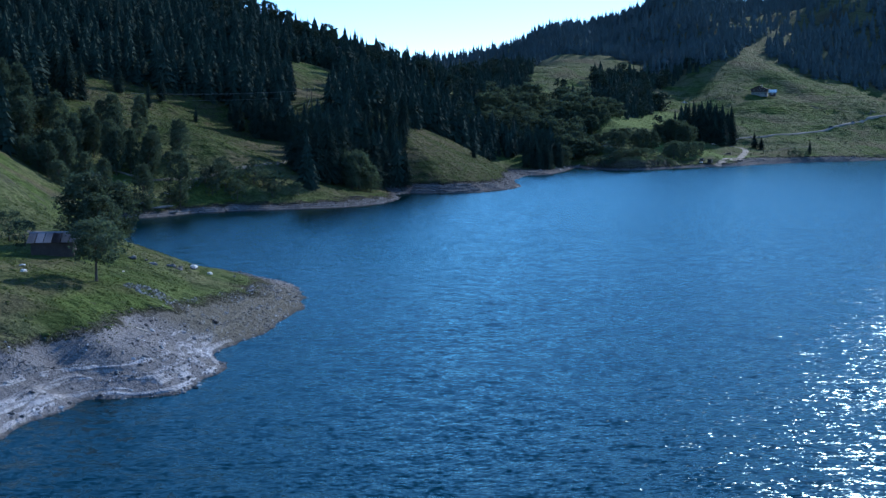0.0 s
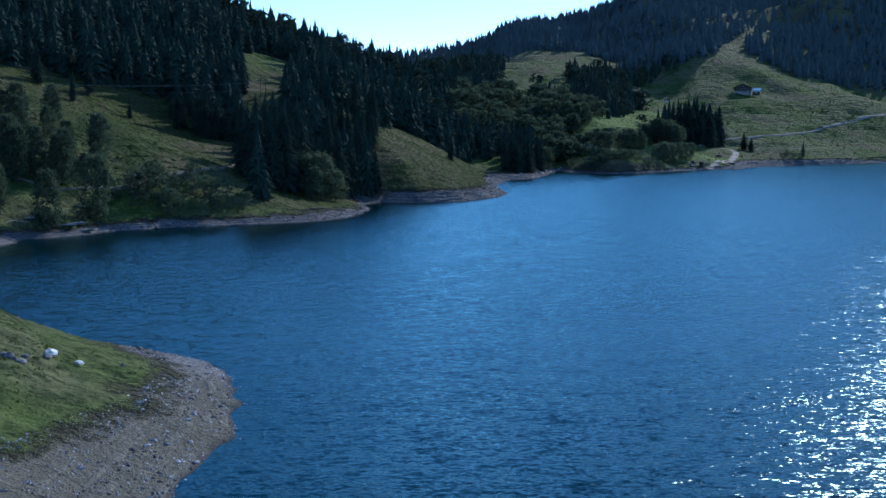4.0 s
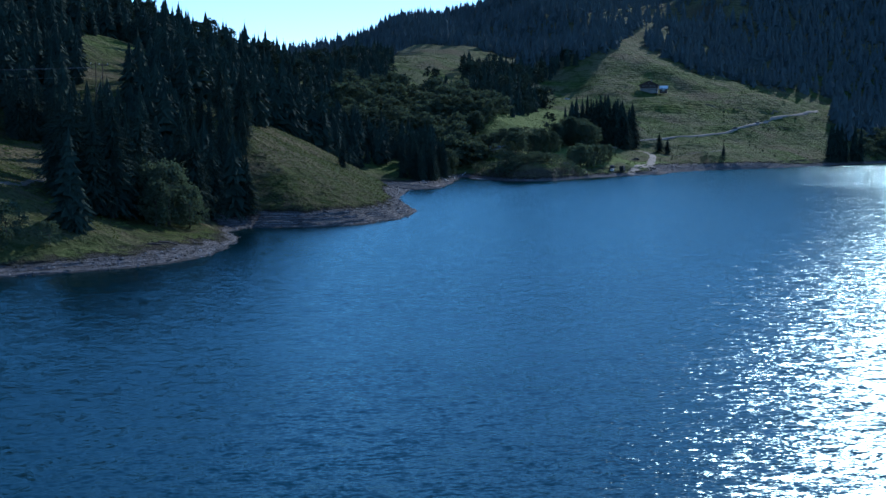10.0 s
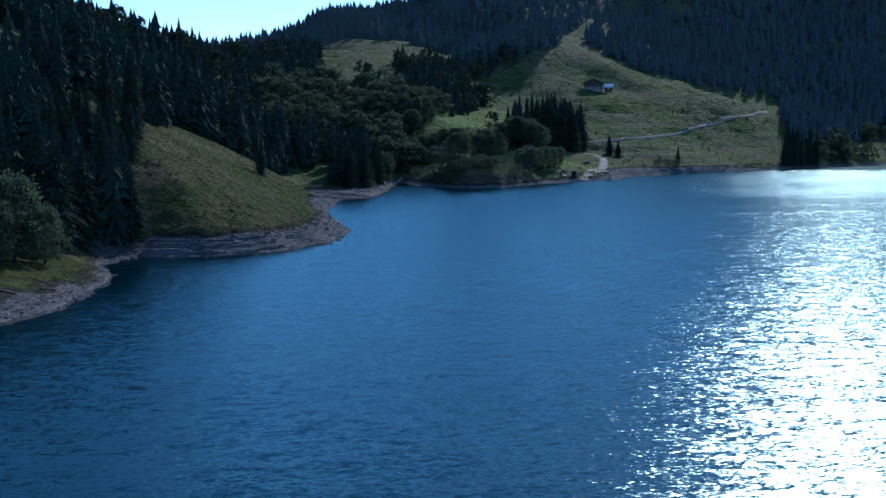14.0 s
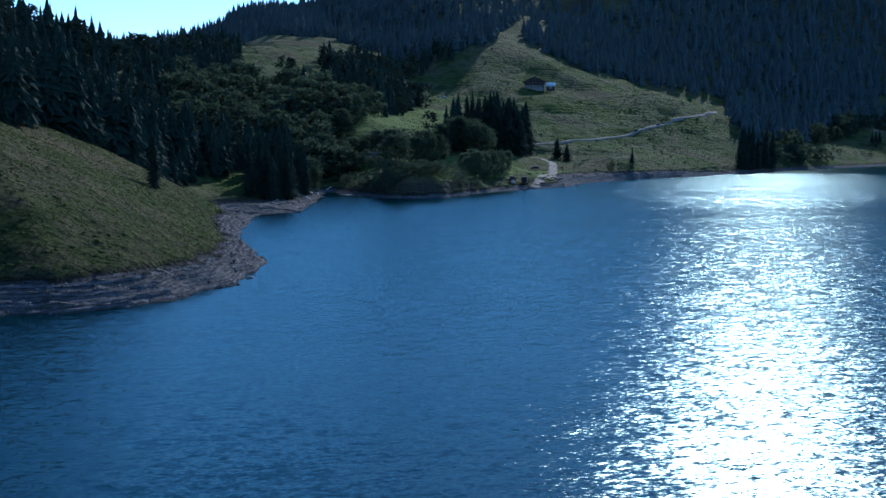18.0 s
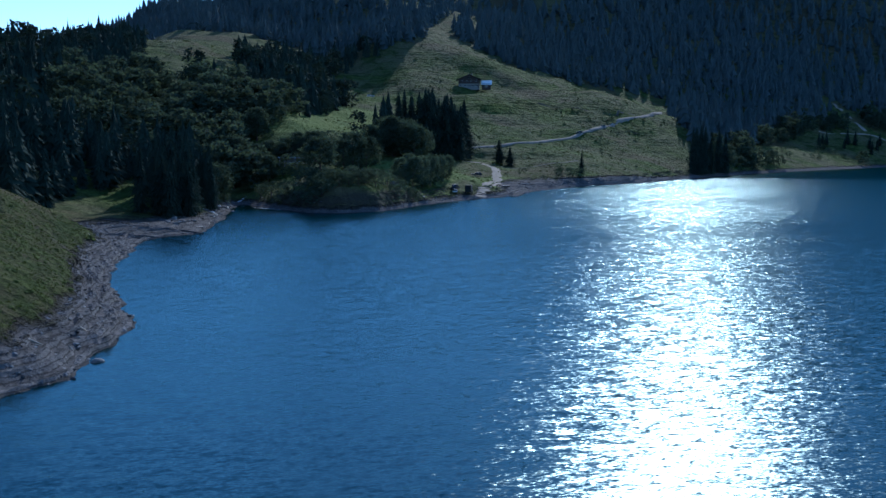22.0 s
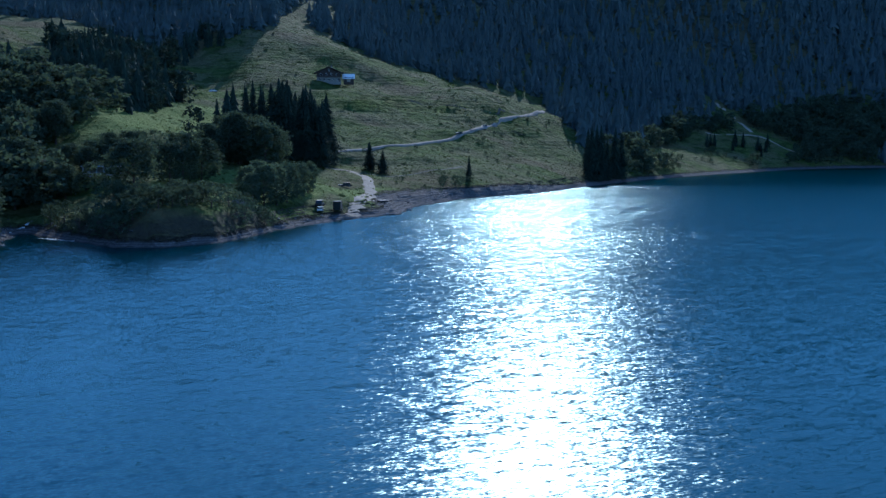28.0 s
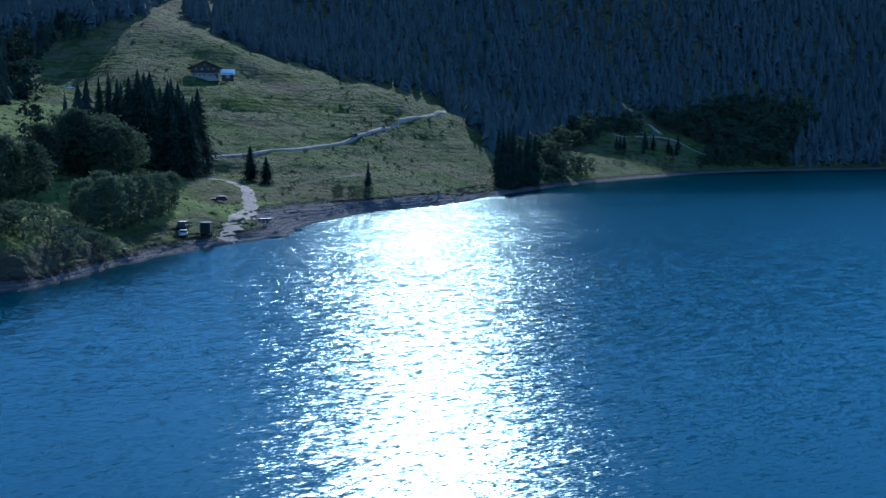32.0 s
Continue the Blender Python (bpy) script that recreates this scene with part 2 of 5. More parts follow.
def water_material():
    """Deep blue-green water under a rippled surface: the slopes of waves and chop tilt its gloss."""
    m, n, l, b = material("lake_water", 0.3, 0, 0.5)
    deep = mix(n, l, ramp(n, l, clouds(n, l, (130.0, 60.0, 50.0), 3), (0.3, grey(0)), (0.7, grey(1))), (0.001, 0.0105, 0.0140), (0.002, 0.0140, 0.0180))
    # Reflected sky and haze, plus turbid water, painted as a paler body eastward.
    along, sky_wash = n.new("ShaderNodeSeparateXYZ"), n.new("ShaderNodeMapRange")
    l.new(place_of(n, l, 1000.0), along.inputs[0])
    l.new(along.outputs["X"], sky_wash.inputs[0])
    sky_wash.inputs[1].default_value, sky_wash.inputs[2].default_value = 0.03, 0.33
    deep = mix(n, l, sky_wash.outputs[0], deep, (0.003, 0.058, 0.080))
    gust = ramp(n, l, clouds(n, l, (190.0, 34.0, 40.0), 3), (0.34, grey(0.74)), (0.60, grey(1.0)))
    # The wind drops in the lee of the far mountain.
    lee, calm = n.new("ShaderNodeVectorMath"), n.new("ShaderNodeMapRange")
    lee.operation = "DOT_PRODUCT"
    l.new(place_of(n, l, 1.0), lee.inputs[0])
    lee.inputs[1].default_value = (0.46, 0.89, 0)
    l.new(number(n, l, "ADD", lee.outputs["Value"], number(n, l, "MULTIPLY", clouds(n, l, (90.0, 60.0, 50.0), 3), 30.0)), calm.inputs[0])
    calm.inputs[1].default_value, calm.inputs[2].default_value, calm.inputs[3].default_value, calm.inputs[4].default_value = 1005, 1020, 1.0, 0.4
    gust = number(n, l, "MULTIPLY", gust, calm.outputs[0])
    # The wind blows fresher over the open water in the south.
    fresh = ramp(n, l, along.outputs["Y"], (0.06, grey(1.0)), (0.17, grey(0.60)), (0.30, grey(0.42)), (0.40, grey(0.31)), (0.48, grey(0.275)), (0.58, grey(0.31)), (0.68, grey(0.48)))
    gust = number(n, l, "MULTIPLY", gust, number(n, l, "MULTIPLY", fresh, 3.0))
    slope = None
    for size, detail, steep in (((3.2, 1.6, 1.0), 1.0, 0.17), ((0.95, 0.52, 1.0), 2.0, 0.36), ((0.36, 0.21, 0.5), 2.0, 0.41)):
        tex, by = n.new("ShaderNodeTexNoise"), n.new("ShaderNodeVectorMath")
        tex.inputs["Scale"].default_value, tex.inputs["Detail"].default_value, tex.inputs["Roughness"].default_value = 1.0, detail, 0.55
        l.new(place_of(n, l, size), tex.inputs["Vector"])
        by.operation = "MULTIPLY_ADD"
        l.new(tex.outputs["Color"], by.inputs[0])
        by.inputs[1].default_value, by.inputs[2].default_value = (steep, steep, 0), (-steep / 2, -steep / 2, 0)
        if slope is None:
            slope = by.outputs[0]
        else:
            both = n.new("ShaderNodeVectorMath")
            l.new(slope, both.inputs[0])
            l.new(by.outputs[0], both.inputs[1])
            slope = both.outputs[0]
    blown, up, unit = n.new("ShaderNodeVectorMath"), n.new("ShaderNodeVectorMath"), n.new("ShaderNodeVectorMath")
    blown.operation, up.operation, unit.operation = "SCALE", "ADD", "NORMALIZE"
    l.new(slope, blown.inputs[0])
    l.new(gust, blown.inputs["Scale"])
    l.new(blown.outputs[0], up.inputs[0])
    up.inputs[1].default_value = (0, 0, 1)
    l.new(up.outputs[0], unit.inputs[0])
    body, gloss, share_of, whole = n.new("ShaderNodeBsdfDiffuse"), n.new("ShaderNodeBsdfGlossy"), n.new("ShaderNodeFresnel"), n.new("ShaderNodeMixShader")
    l.new(deep, body.inputs["Color"])
    gloss.distribution = "BECKMANN"
    gloss.inputs["Color"].default_value, gloss.inputs["Roughness"].default_value = (0.47, 0.60, 0.605, 1), 0.27
    share_of.inputs["IOR"].default_value = 1.33
    for node in (gloss, share_of):
        l.new(unit.outputs[0], node.inputs["Normal"])
    l.new(share_of.outputs[0], whole.inputs[0])
    l.new(body.outputs[0], whole.inputs[1])
    l.new(gloss.outputs[0], whole.inputs[2])
    l.new(whole.outputs[0], n["Material Output"].inputs["Surface"])
    n.remove(b)
    return m


def foliage(name, dark, light, size=6.0, through_light=0.3):
    """Leaves or needles: mottled greens, and some light that comes through from behind."""
    m, n, l, b = material(name, 0.95, 0, 0.04)
    fac = number(n, l, "ADD", number(n, l, "MULTIPLY", clouds(n, l, size, 2), 0.6), number(n, l, "MULTIPLY", clouds(n, l, 0.5, 3), 0.4))
    c = mix(n, l, ramp(n, l, fac, (0.36, grey(0)), (0.64, grey(1))), dark, light)
    l.new(c, b.inputs["Base Color"])
    thin, both = n.new("ShaderNodeBsdfTranslucent"), n.new("ShaderNodeMixShader")
    l.new(mix(n, l, 1.0, c, (0.92, 1.0, 0.78), "MULTIPLY"), thin.inputs["Color"])
    both.inputs[0].default_value = through_light
    l.new(b.outputs[0], both.inputs[1])
    l.new(thin.outputs[0], both.inputs[2])
    l.new(both.outputs[0], n["Material Output"].inputs["Surface"])
    return m


GROUND, WATER = ground_material(), water_material()
NEEDLES = foliage("spruce_needles", (0.024, 0.035, 0.026), (0.050, 0.066, 0.044), 6.0, 0.15)
# Far spruces: distance haze put into a paler, bluer needle colour.
HAZE_NEEDLES = foliage("haze_pale_needles", (0.085, 0.105, 0.100), (0.120, 0.138, 0.128), 14.0, 0.25)
LEAVES = foliage("leaves", (0.044, 0.056, 0.037), (0.102, 0.120, 0.072), 6.0, 0.36)
PALE_LEAVES = foliage("pale_leaves", (0.060, 0.078, 0.050), (0.12, 0.14, 0.085), 6.0, 0.38)
BARK = plain("bark", (0.085, 0.062, 0.045), 0.9, 0, 0.35, 0.3, 0.02)
GRAVEL = plain("gravel_road", (0.31, 0.25, 0.185), 0.95, 0, 0.22, 0.8, 0.03, 0.05)
BOULDER = plain("boulder_stone", (0.22, 0.195, 0.17), 0.9, 0, 0.35, 0.5, 0.05, 0.1)
WHITE_STONE = plain("white_limestone", (0.74, 0.65, 0.53), 0.85, 0, 0.12, 0.4, 0.02)
DARK_WOOD = plain("weathered_wood", (0.085, 0.06, 0.045), 0.85, 0, 0.35, 0.25, 0.01)
GREY_WOOD = plain("driftwood", (0.42, 0.35, 0.265), 0.9, 0, 0.25, 0.2, 0.01)
WHITE_WALL = plain("white_plaster", (0.30, 0.27, 0.225), 0.85, 0, 0.08, 0.8, 0.005)
CONCRETE = plain("grey_concrete", (0.30, 0.30, 0.29), 0.9, 0, 0.2, 0.6, 0.01)
ROOF_DARK = plain("dark_shingles", (0.060, 0.050, 0.046), 0.8, 0, 0.3, 0.4, 0.02)
SHEET = plain("weathered_sheet_metal", (0.22, 0.19, 0.185), 0.7, 0.0, 0.25, 0.7, 0.004)
# Near-white base stands in for sky glare on the metal roof.
GLARE_SHEET = plain("glare_sheet_metal", (0.85, 0.80, 0.72), 0.5, 0.0, 0.06, 0.8)
GLASS = plain("window_glass", (0.03, 0.04, 0.05), 0.06, 0, 0.0)
BLACK_PAINT = plain("black_paint", (0.020, 0.020, 0.021), 0.5, 0, 0.1, 0.5)
GREEN_PAINT = plain("dark_green_paint", (0.014, 0.017, 0.013), 0.85, 0, 0.1, 0.5)
WHITE_PAINT = plain("white_paint", (0.78, 0.72, 0.62), 0.3, 0, 0.05, 0.5)
GREY_PAINT = plain("grey_paint", (0.22, 0.23, 0.25), 0.35, 0.2, 0.05, 0.5)
RUBBER = plain("rubber", (0.018, 0.018, 0.018), 0.9, 0, 0.2, 0.1)
STEEL = plain("galvanised_steel", (0.26, 0.24, 0.21), 0.45, 0.8, 0.1, 0.3)
LAMP_GLASS = plain("lamp_glass", (0.75, 0.75, 0.72), 0.15, 0, 0.0)
GRASS = foliage("grass_tussock", (0.055, 0.070, 0.014), (0.120, 0.130, 0.036), 9.0)
FOAM = plain("white_water", (0.60, 0.56, 0.50), 0.6, 0, 0.25, 0.35, 0.05)
TRODDEN = plain("trodden_earth", (0.15, 0.13, 0.092), 0.95, 0, 0.3, 0.5, 0.03, 0.05)


def pebble_material(name, pale):
    m, n, l, b = material(name, 0.9, 0, 0.2)
    geo = n.new("ShaderNodeNewGeometry")
    c = ramp(n, l, geo.outputs["Random Per Island"], *((at, tuple(pale * v for v in c)) for at, c in ((0.0, (0.05, 0.045, 0.040)), (0.35, (0.16, 0.142, 0.128)), (0.75, (0.36, 0.33, 0.30)), (1.0, (0.62, 0.575, 0.53)))))
    l.new(mix(n, l, ramp(n, l, clouds(n, l, 0.3, 3), (0.3, grey(0.6)), (0.7, grey(1))), (0.03, 0.03, 0.03), c), b.inputs["Base Color"])
    return m


LOOSE, DARK_LOOSE = pebble_material("loose_stones", 1.0), pebble_material("loose_dark_stones", 0.5)

# ---- the lie of the land: lake outline, hillsides, heights ----
SHORE_PENINSULA = [(-70, -300), (-52, -60), (-40, 40), (-36, 70), (-33, 92), (-30, 98.5), (-24, 101.5), (-21.3, 111), (-23.4, 121), (-21.6, 131),
                   (-19.5, 142), (-18.5, 152), (-20, 168), (-25, 179), (-34, 187), (-43, 195), (-58, 212), (-64, 222)]
SHORE_WEST = [(-74, 250), (-85, 288), (-86, 312), (-77, 321), (-74, 330), (-62, 341), (-50, 347), (-36, 354), (-24, 364), (-19, 377),
              (-15, 398), (-15, 412), (-17, 426), (-16, 434), (-12, 438), (0, 436), (8, 440), (16, 447), (25, 461), (31, 480),
              (33, 496), (33, 515), (33, 540), (35, 562), (38, 575), (42, 602), (48, 617), (58, 624), (67, 657), (74, 690), (80, 720)]
SHORE_NORTH = [(86, 738), (92, 715), (99, 690), (107, 686), (122, 691), (140, 714), (158, 734), (180, 752), (198, 764), (218, 797),
               (258, 838), (310, 868), (390, 937), (449, 982), (511, 1022), (581, 1063), (680, 1115), (756, 1135)]
SHORE_FAR = [(900, 1120), (1300, 1090), (1700, 900), (1900, 300), (1700, -600), (600, -900), (-60, -800)]
LAKE = np.array(SHORE_PENINSULA + SHORE_WEST + SHORE_NORTH + SHORE_FAR, float)

# How steeply the land rises from the water, hillside by hillside: x, y, rise per metre of distance from the lake.
SLOPES_WEST = [(-39, 128, .36), (-35, 163, .23), (-47, 141, .23), (-72, 187, .5), (-86, 222, .82), (-108, 246, .7), (-110, 200, .5), (-76, 372, .55), (-59, 403, .27),
               (-85, 503, .25), (-116, 507, .33), (-59, 669, .46), (-67, 715, .43), (-96, 741, .37), (-77, 820, .37), (-90, 835, .45), (-145, 840, .41), (-210, 840, .37),
               (-4, 530, .50), (17, 559, .57), (40, 640, .1), (-200, 600, .36), (-50, 1000, .165), (-250, 1000, .24), (-30, 385, .2), (0, 452, .44)]
SLOPES_NORTH = [(115, 833, .3), (239, 877, .19), (209, 829, .24), (200, 980, .25), (192, 1098, .24), (302, 1072, .33), (360, 1145, .39),
                (368, 1196, .37), (391, 1373, .36), (414, 1515, .32), (174, 1316, .24), (410, 1046, .49), (700, 1223, .47), (274, 863, .4),
                (0, 1700, .09), (0, 1300, .088), (-150, 1300, .13), (-80, 1450, .09), (90, 1400, .155), (102, 706, .40), (122, 708, .42), (141, 729, .42), (114, 742, .26), (134, 762, .26), (-250, 1200, .19), (230, 1700, .215), (367, 1700, .305), (520, 1130, .28), (480, 1170, .3), (600, 1500, .45), (900, 1500, .60), (1300, 1500, .64)]
SLOPES = np.array(SLOPES_WEST + SLOPES_NORTH)


MOUNDS = [(-38, 101, 2.2, 0.9), (-35.5, 104, 1.5, -0.6), (-34, 97, 1.6, 0.6), (-33, 107, 1.8, 0.7), (-31, 103.5, 1.5, -0.5), (-40, 108, 2.5, 0.6), (-29, 112, 1.6, 0.4),
          (-27, 128, 2.2, 0.35), (-36, 135, 2.6, 0.3), (-25, 140, 1.6, 0.3), (-30, 120, 1.4, -0.3)]


# Old tracks benched into the pasture: each a line across the slope, uphill to its left.
BENCHES = [[(297, 1042), (322, 1048), (341, 1044), (356, 1036), (374, 1026)], [(280, 1022), (311, 1034), (330, 1034), (345, 1026), (361, 1005)],
           [(180, 1000), (215, 1015), (245, 1018), (270, 1012), (300, 1016)], [(330, 1105), (365, 1098), (395, 1085), (420, 1086)]]


def rough(x, y, size, seed=0.0):
    """Smooth, aperiodic unevenness of about that size, from -1 to 1."""
    total = np.zeros(np.shape(x))
    for k in range(5):
        a = 2.4 * k + seed * 1.7
        u = (x * np.cos(a) + y * np.sin(a)) / size
        v = (y * np.cos(a) - x * np.sin(a)) / size
        total = total + np.sin(u * (1.0 + 0.37 * k) + 1.3 * np.sin(v * 0.83 + k + seed) + 2.1 * k)
    return total / 3.2


def lake_distance(x, y):
    """Metres from the waterline: above nought on land, below it in the lake."""
    p = np.stack([np.ravel(x), np.ravel(y)], -1).astype(float)
    best, wet = np.full(len(p), 1e18), np.zeros(len(p), bool)
    for a, b in zip(LAKE, np.roll(LAKE, -1, 0)):
        e, w = b - a, p - a
        q = w - np.clip(w @ e / (e @ e), 0, 1)[:, None] * e
        best = np.minimum(best, (q * q).sum(1))
        if a[1] != b[1]:
            wet ^= ((a[1] > p[:, 1]) != (b[1] > p[:, 1])) & (p[:, 0] < (b[0] - a[0]) * (p[:, 1] - a[1]) / (b[1] - a[1]) + a[0])
    return (np.where(wet, -1, 1) * np.sqrt(best)).reshape(np.shape(x))


def land(x, y):
    """The height of the ground over the water at plan positions."""
    x, y = np.asarray(x, float), np.asarray(y, float)
    d = lake_distance(x, y)
    d = d + np.exp(-(np.abs(d) / 25) ** 2) * (0.9 * rough(x, y, 4.0, 1) + 0.35 * rough(x, y, 1.3, 2))
    weight, sums = np.zeros(x.shape), np.zeros(x.shape)
    for sx, sy, s in SLOPES:
        w = 1 / ((x - sx) ** 2 + (y - sy) ** 2 + 22 ** 2) ** 2
        weight, sums = weight + w, sums + w * s
    rise = np.where(d > 0, d * sums / weight, d * 0.25)
    fall = np.clip((y - 1730) / 700, 0, 1)
    rise = rise * (1 - 0.75 * fall * fall * (3 - 2 * fall))
    bank = np.clip(rise / 3.0, 0, 1)
    inland = np.clip((d - 6) / 60, 0, 1)
    z = rise + inland * (1.3 * rough(x, y, 22, 3) + 0.5 * rough(x, y, 7, 4)) + inland * np.clip(d / 300, 0, 1) * 5 * rough(x, y, 60, 5)
    # The peninsula is flat on top.
    top = 6.0 + 0.03 * d
    z = np.where(z > top, z + (top + 0.12 * (z - top) - z) * np.clip((200 - y) / 16, 0, 1) * np.clip((x + 125) / 30, 0, 1), z)
    # Slumped treads and risers on the pasture below the chalet.
    tread = np.clip((y - 840) / 60, 0, 1) * np.clip((d - 15) / 40, 0, 1)
    z = z + tread * 1.0 * np.sin(z * 2 * math.pi / 6.5 + 2.2 * rough(x, y, 45, 16)) * (0.5 + 0.5 * rough(x, y, 30, 17)) + tread * 0.45 * rough(x, y, 10, 18)
    for line in BENCHES:
        near, s = np.full(x.shape, 1e9), np.zeros(x.shape)
        for (ax, ay), (bx, by) in zip(line, line[1:]):
            ex, ey = bx - ax, by - ay
            u = np.clip(((x - ax) * ex + (y - ay) * ey) / (ex * ex + ey * ey), 0, 1)
            gap = np.hypot(x - ax - u * ex, y - ay - u * ey)
            left = np.where(ex * (y - ay) - ey * (x - ax) > 0, 1.0, -1.0)
            s, near = np.where(gap < near, left, s), np.minimum(gap, near)
        z = z + 2.2 * s * np.tanh(near / 1.4) * np.exp(-(near / 5.5) ** 2)
    # A steep bank stands over the water east of the stream mouth.
    steep = np.exp(-(((x - 121) / 34) ** 2 + ((y - 708) / 34) ** 2) ** 2)
    z = z + steep * np.clip(d, 0, None) * 0.68 * np.exp(-(np.clip(d - 3, 0, None) / 8.5) ** 2)
    steep = np.exp(-(((x - y + 585) / 30) ** 2 + ((x + y - 1108) / 75) ** 2) ** 2)
    z = z + steep * np.clip(d, 0, None) * 0.4 * np.exp(-(np.clip(d - 2, 0, None) / 6) ** 2)
    z = z + bank * 0.10 * rough(x, y, 1.9, 6)
    # The falling water has left small terraces on the bare shore.
    shore = np.clip(1.2 - np.abs(z - 1.7) / 2.2, 0, 1)
    knoll = np.clip(1 - np.abs(y - 500) / 90, 0, 1) ** 0.5
    z = z + shore * (0.10 + 0.12 * knoll) * np.sin(z * 2 * math.pi / 0.85 + 0.9 * rough(x, y, 9, 7))
    z = z + shore * 0.12 * rough(x, y, 2.6, 15)
    # A turf edge stands over the stones, and heaps and hollows lie on the peninsula's beach.
    z = z + 0.45 * np.clip((z - 3.3 - 0.4 * rough(x, y, 6, 9)) / 0.5, 0, 1)
    for mx, my, r, h in MOUNDS:
        z = z + h * np.exp(-((x - mx) ** 2 + (y - my) ** 2) / (r * r))
    return np.clip(z, -14, 900)
# ---- end of the land ----


# ---- meshes ----
def mesh_of(name, verts, tris, mats, smooth=False, index=None):
    """A mesh from arrays of corners and triangles."""
    verts, tris = np.asarray(verts, np.float32), np.asarray(tris, np.int32)
    me = bpy.data.meshes.new(name)
    me.vertices.add(len(verts))
    me.vertices.foreach_set("co", verts.ravel())
    me.loops.add(tris.size)
    me.loops.foreach_set("vertex_index", tris.ravel())
    me.polygons.add(len(tris))
    me.polygons.foreach_set("loop_start", np.arange(0, tris.size, tris.shape[1], dtype=np.int32))
    me.polygons.foreach_set("use_smooth", np.full(len(tris), smooth))
    for m in mats if isinstance(mats, (list, tuple)) else [mats]:
        me.materials.append(m)
    if index is not None:
        me.polygons.foreach_set("material_index", np.asarray(index, np.int32))
    me.update(calc_edges=True)
    return me


def part(name, bm, mat, parent, label=""):
    """Links a bmesh as one mesh object under a thing or a part."""
    me = bpy.data.meshes.new(name)
    bm.to_mesh(me)
    bm.free()
    me.materials.append(mat)
    ob = new(name, me)
    ob.parent = parent
    return tagged(ob, label) if label else ob


def share(name, me, parent, m=None):
    """One more object on a mesh that is there already."""
    ob = new(name, me)
    ob.parent = parent
    if m is not None:
        ob.matrix_basis = m
    return ob


def box(x0, y0, z0, x1, y1, z1, bm=None, bevel=0.0):
    bm = bm or bmesh.new()
    made = bmesh.ops.create_cube(bm, size=1, matrix=Matrix.Translation(((x0 + x1) / 2, (y0 + y1) / 2, (z0 + z1) / 2)) @ Matrix.Diagonal((x1 - x0, y1 - y0, z1 - z0, 1)))
    if bevel:
        edges = list({e for v in made["verts"] for e in v.link_edges})
        bmesh.ops.bevel(bm, geom=edges, offset=bevel, segments=2, affect="EDGES", profile=0.6)
    return bm


def rod(a, b, r0, r1=None, sides=8, bm=None):
    """A tapering round bar from a to b."""
    bm = bm or bmesh.new()
    a, b = Vector(a), Vector(b)
    turn = (b - a).to_track_quat("Z", "Y").to_matrix().to_4x4()
    bmesh.ops.create_cone(bm, cap_ends=True, segments=sides, radius1=r0, radius2=r0 if r1 is None else r1, depth=(b - a).length, matrix=Matrix.Translation((a + b) / 2) @ turn)
    return bm


def height(x, y):
    return float(land(np.array([x]), np.array([y]))[0])


def heights(x, y):
    return land(np.asarray(x, float), np.asarray(y, float))


# ---- ground and lake ----
def steps(*spans):
    """Grid lines: from, to, spacing at the start, spacing at the end."""
    out = []
    for a, b, s0, s1 in spans:
        at, v = 0.0, a
        while v < b - 0.3 * s1:
            out.append(v)
            v += s0 + (s1 - s0) * min(1, (v - a) / (b - a))
    return np.array(out + [spans[-1][1]])


def build_ground():
    gx = steps((-4000, -400, 700, 40), (-400, -100, 14, 2.2), (-100, -30, 1.25, 1.1), (-30, 48, 1.0, 1.0), (48, 330, 2.0, 3.0), (330, 820, 4, 8), (820, 2000, 20, 60), (2000, 4500, 300, 700))
    gy = steps((-3000, -200, 500, 60), (-200, 80, 30, 3), (80, 230, 1.25, 1.3), (230, 425, 1.9, 1.6), (425, 590, 1.05, 1.2), (590, 640, 1.6, 2.0), (640, 1000, 2.4, 3.2), (1000, 1800, 6, 14), (1800, 4800, 50, 600))
    x, y = np.meshgrid(gx, gy)
    z = land(x.ravel(), y.ravel())
    v = np.stack([x.ravel(), y.ravel(), z], -1)
    w, h = len(gx), len(gy)
    i = (np.arange(h - 1)[:, None] * w + np.arange(w - 1)[None, :]).ravel()
    quads = np.stack([i, i + 1, i + 1 + w, i + w], -1)
    keep = z[quads].max(1) > -6
    ob = new("ground", mesh_of("ground", v, quads[keep], GROUND, True))
    tagged(ob, "alpine meadow ground with bare stony drawdown shore round the lake", "ground", kind="structure")
    return ob


ground = build_ground()


def build_lake():
    v = np.array([(-130, -900, 0), (1950, -900, 0), (1950, 1180, 0), (-130, 1180, 0)], float)
    ob = new("water", mesh_of("water", v, [(0, 1, 2, 3)], WATER))
    tagged(ob, "blue rippled mountain lake water with glittering sunlight", "lake", kind="structure")


build_lake()


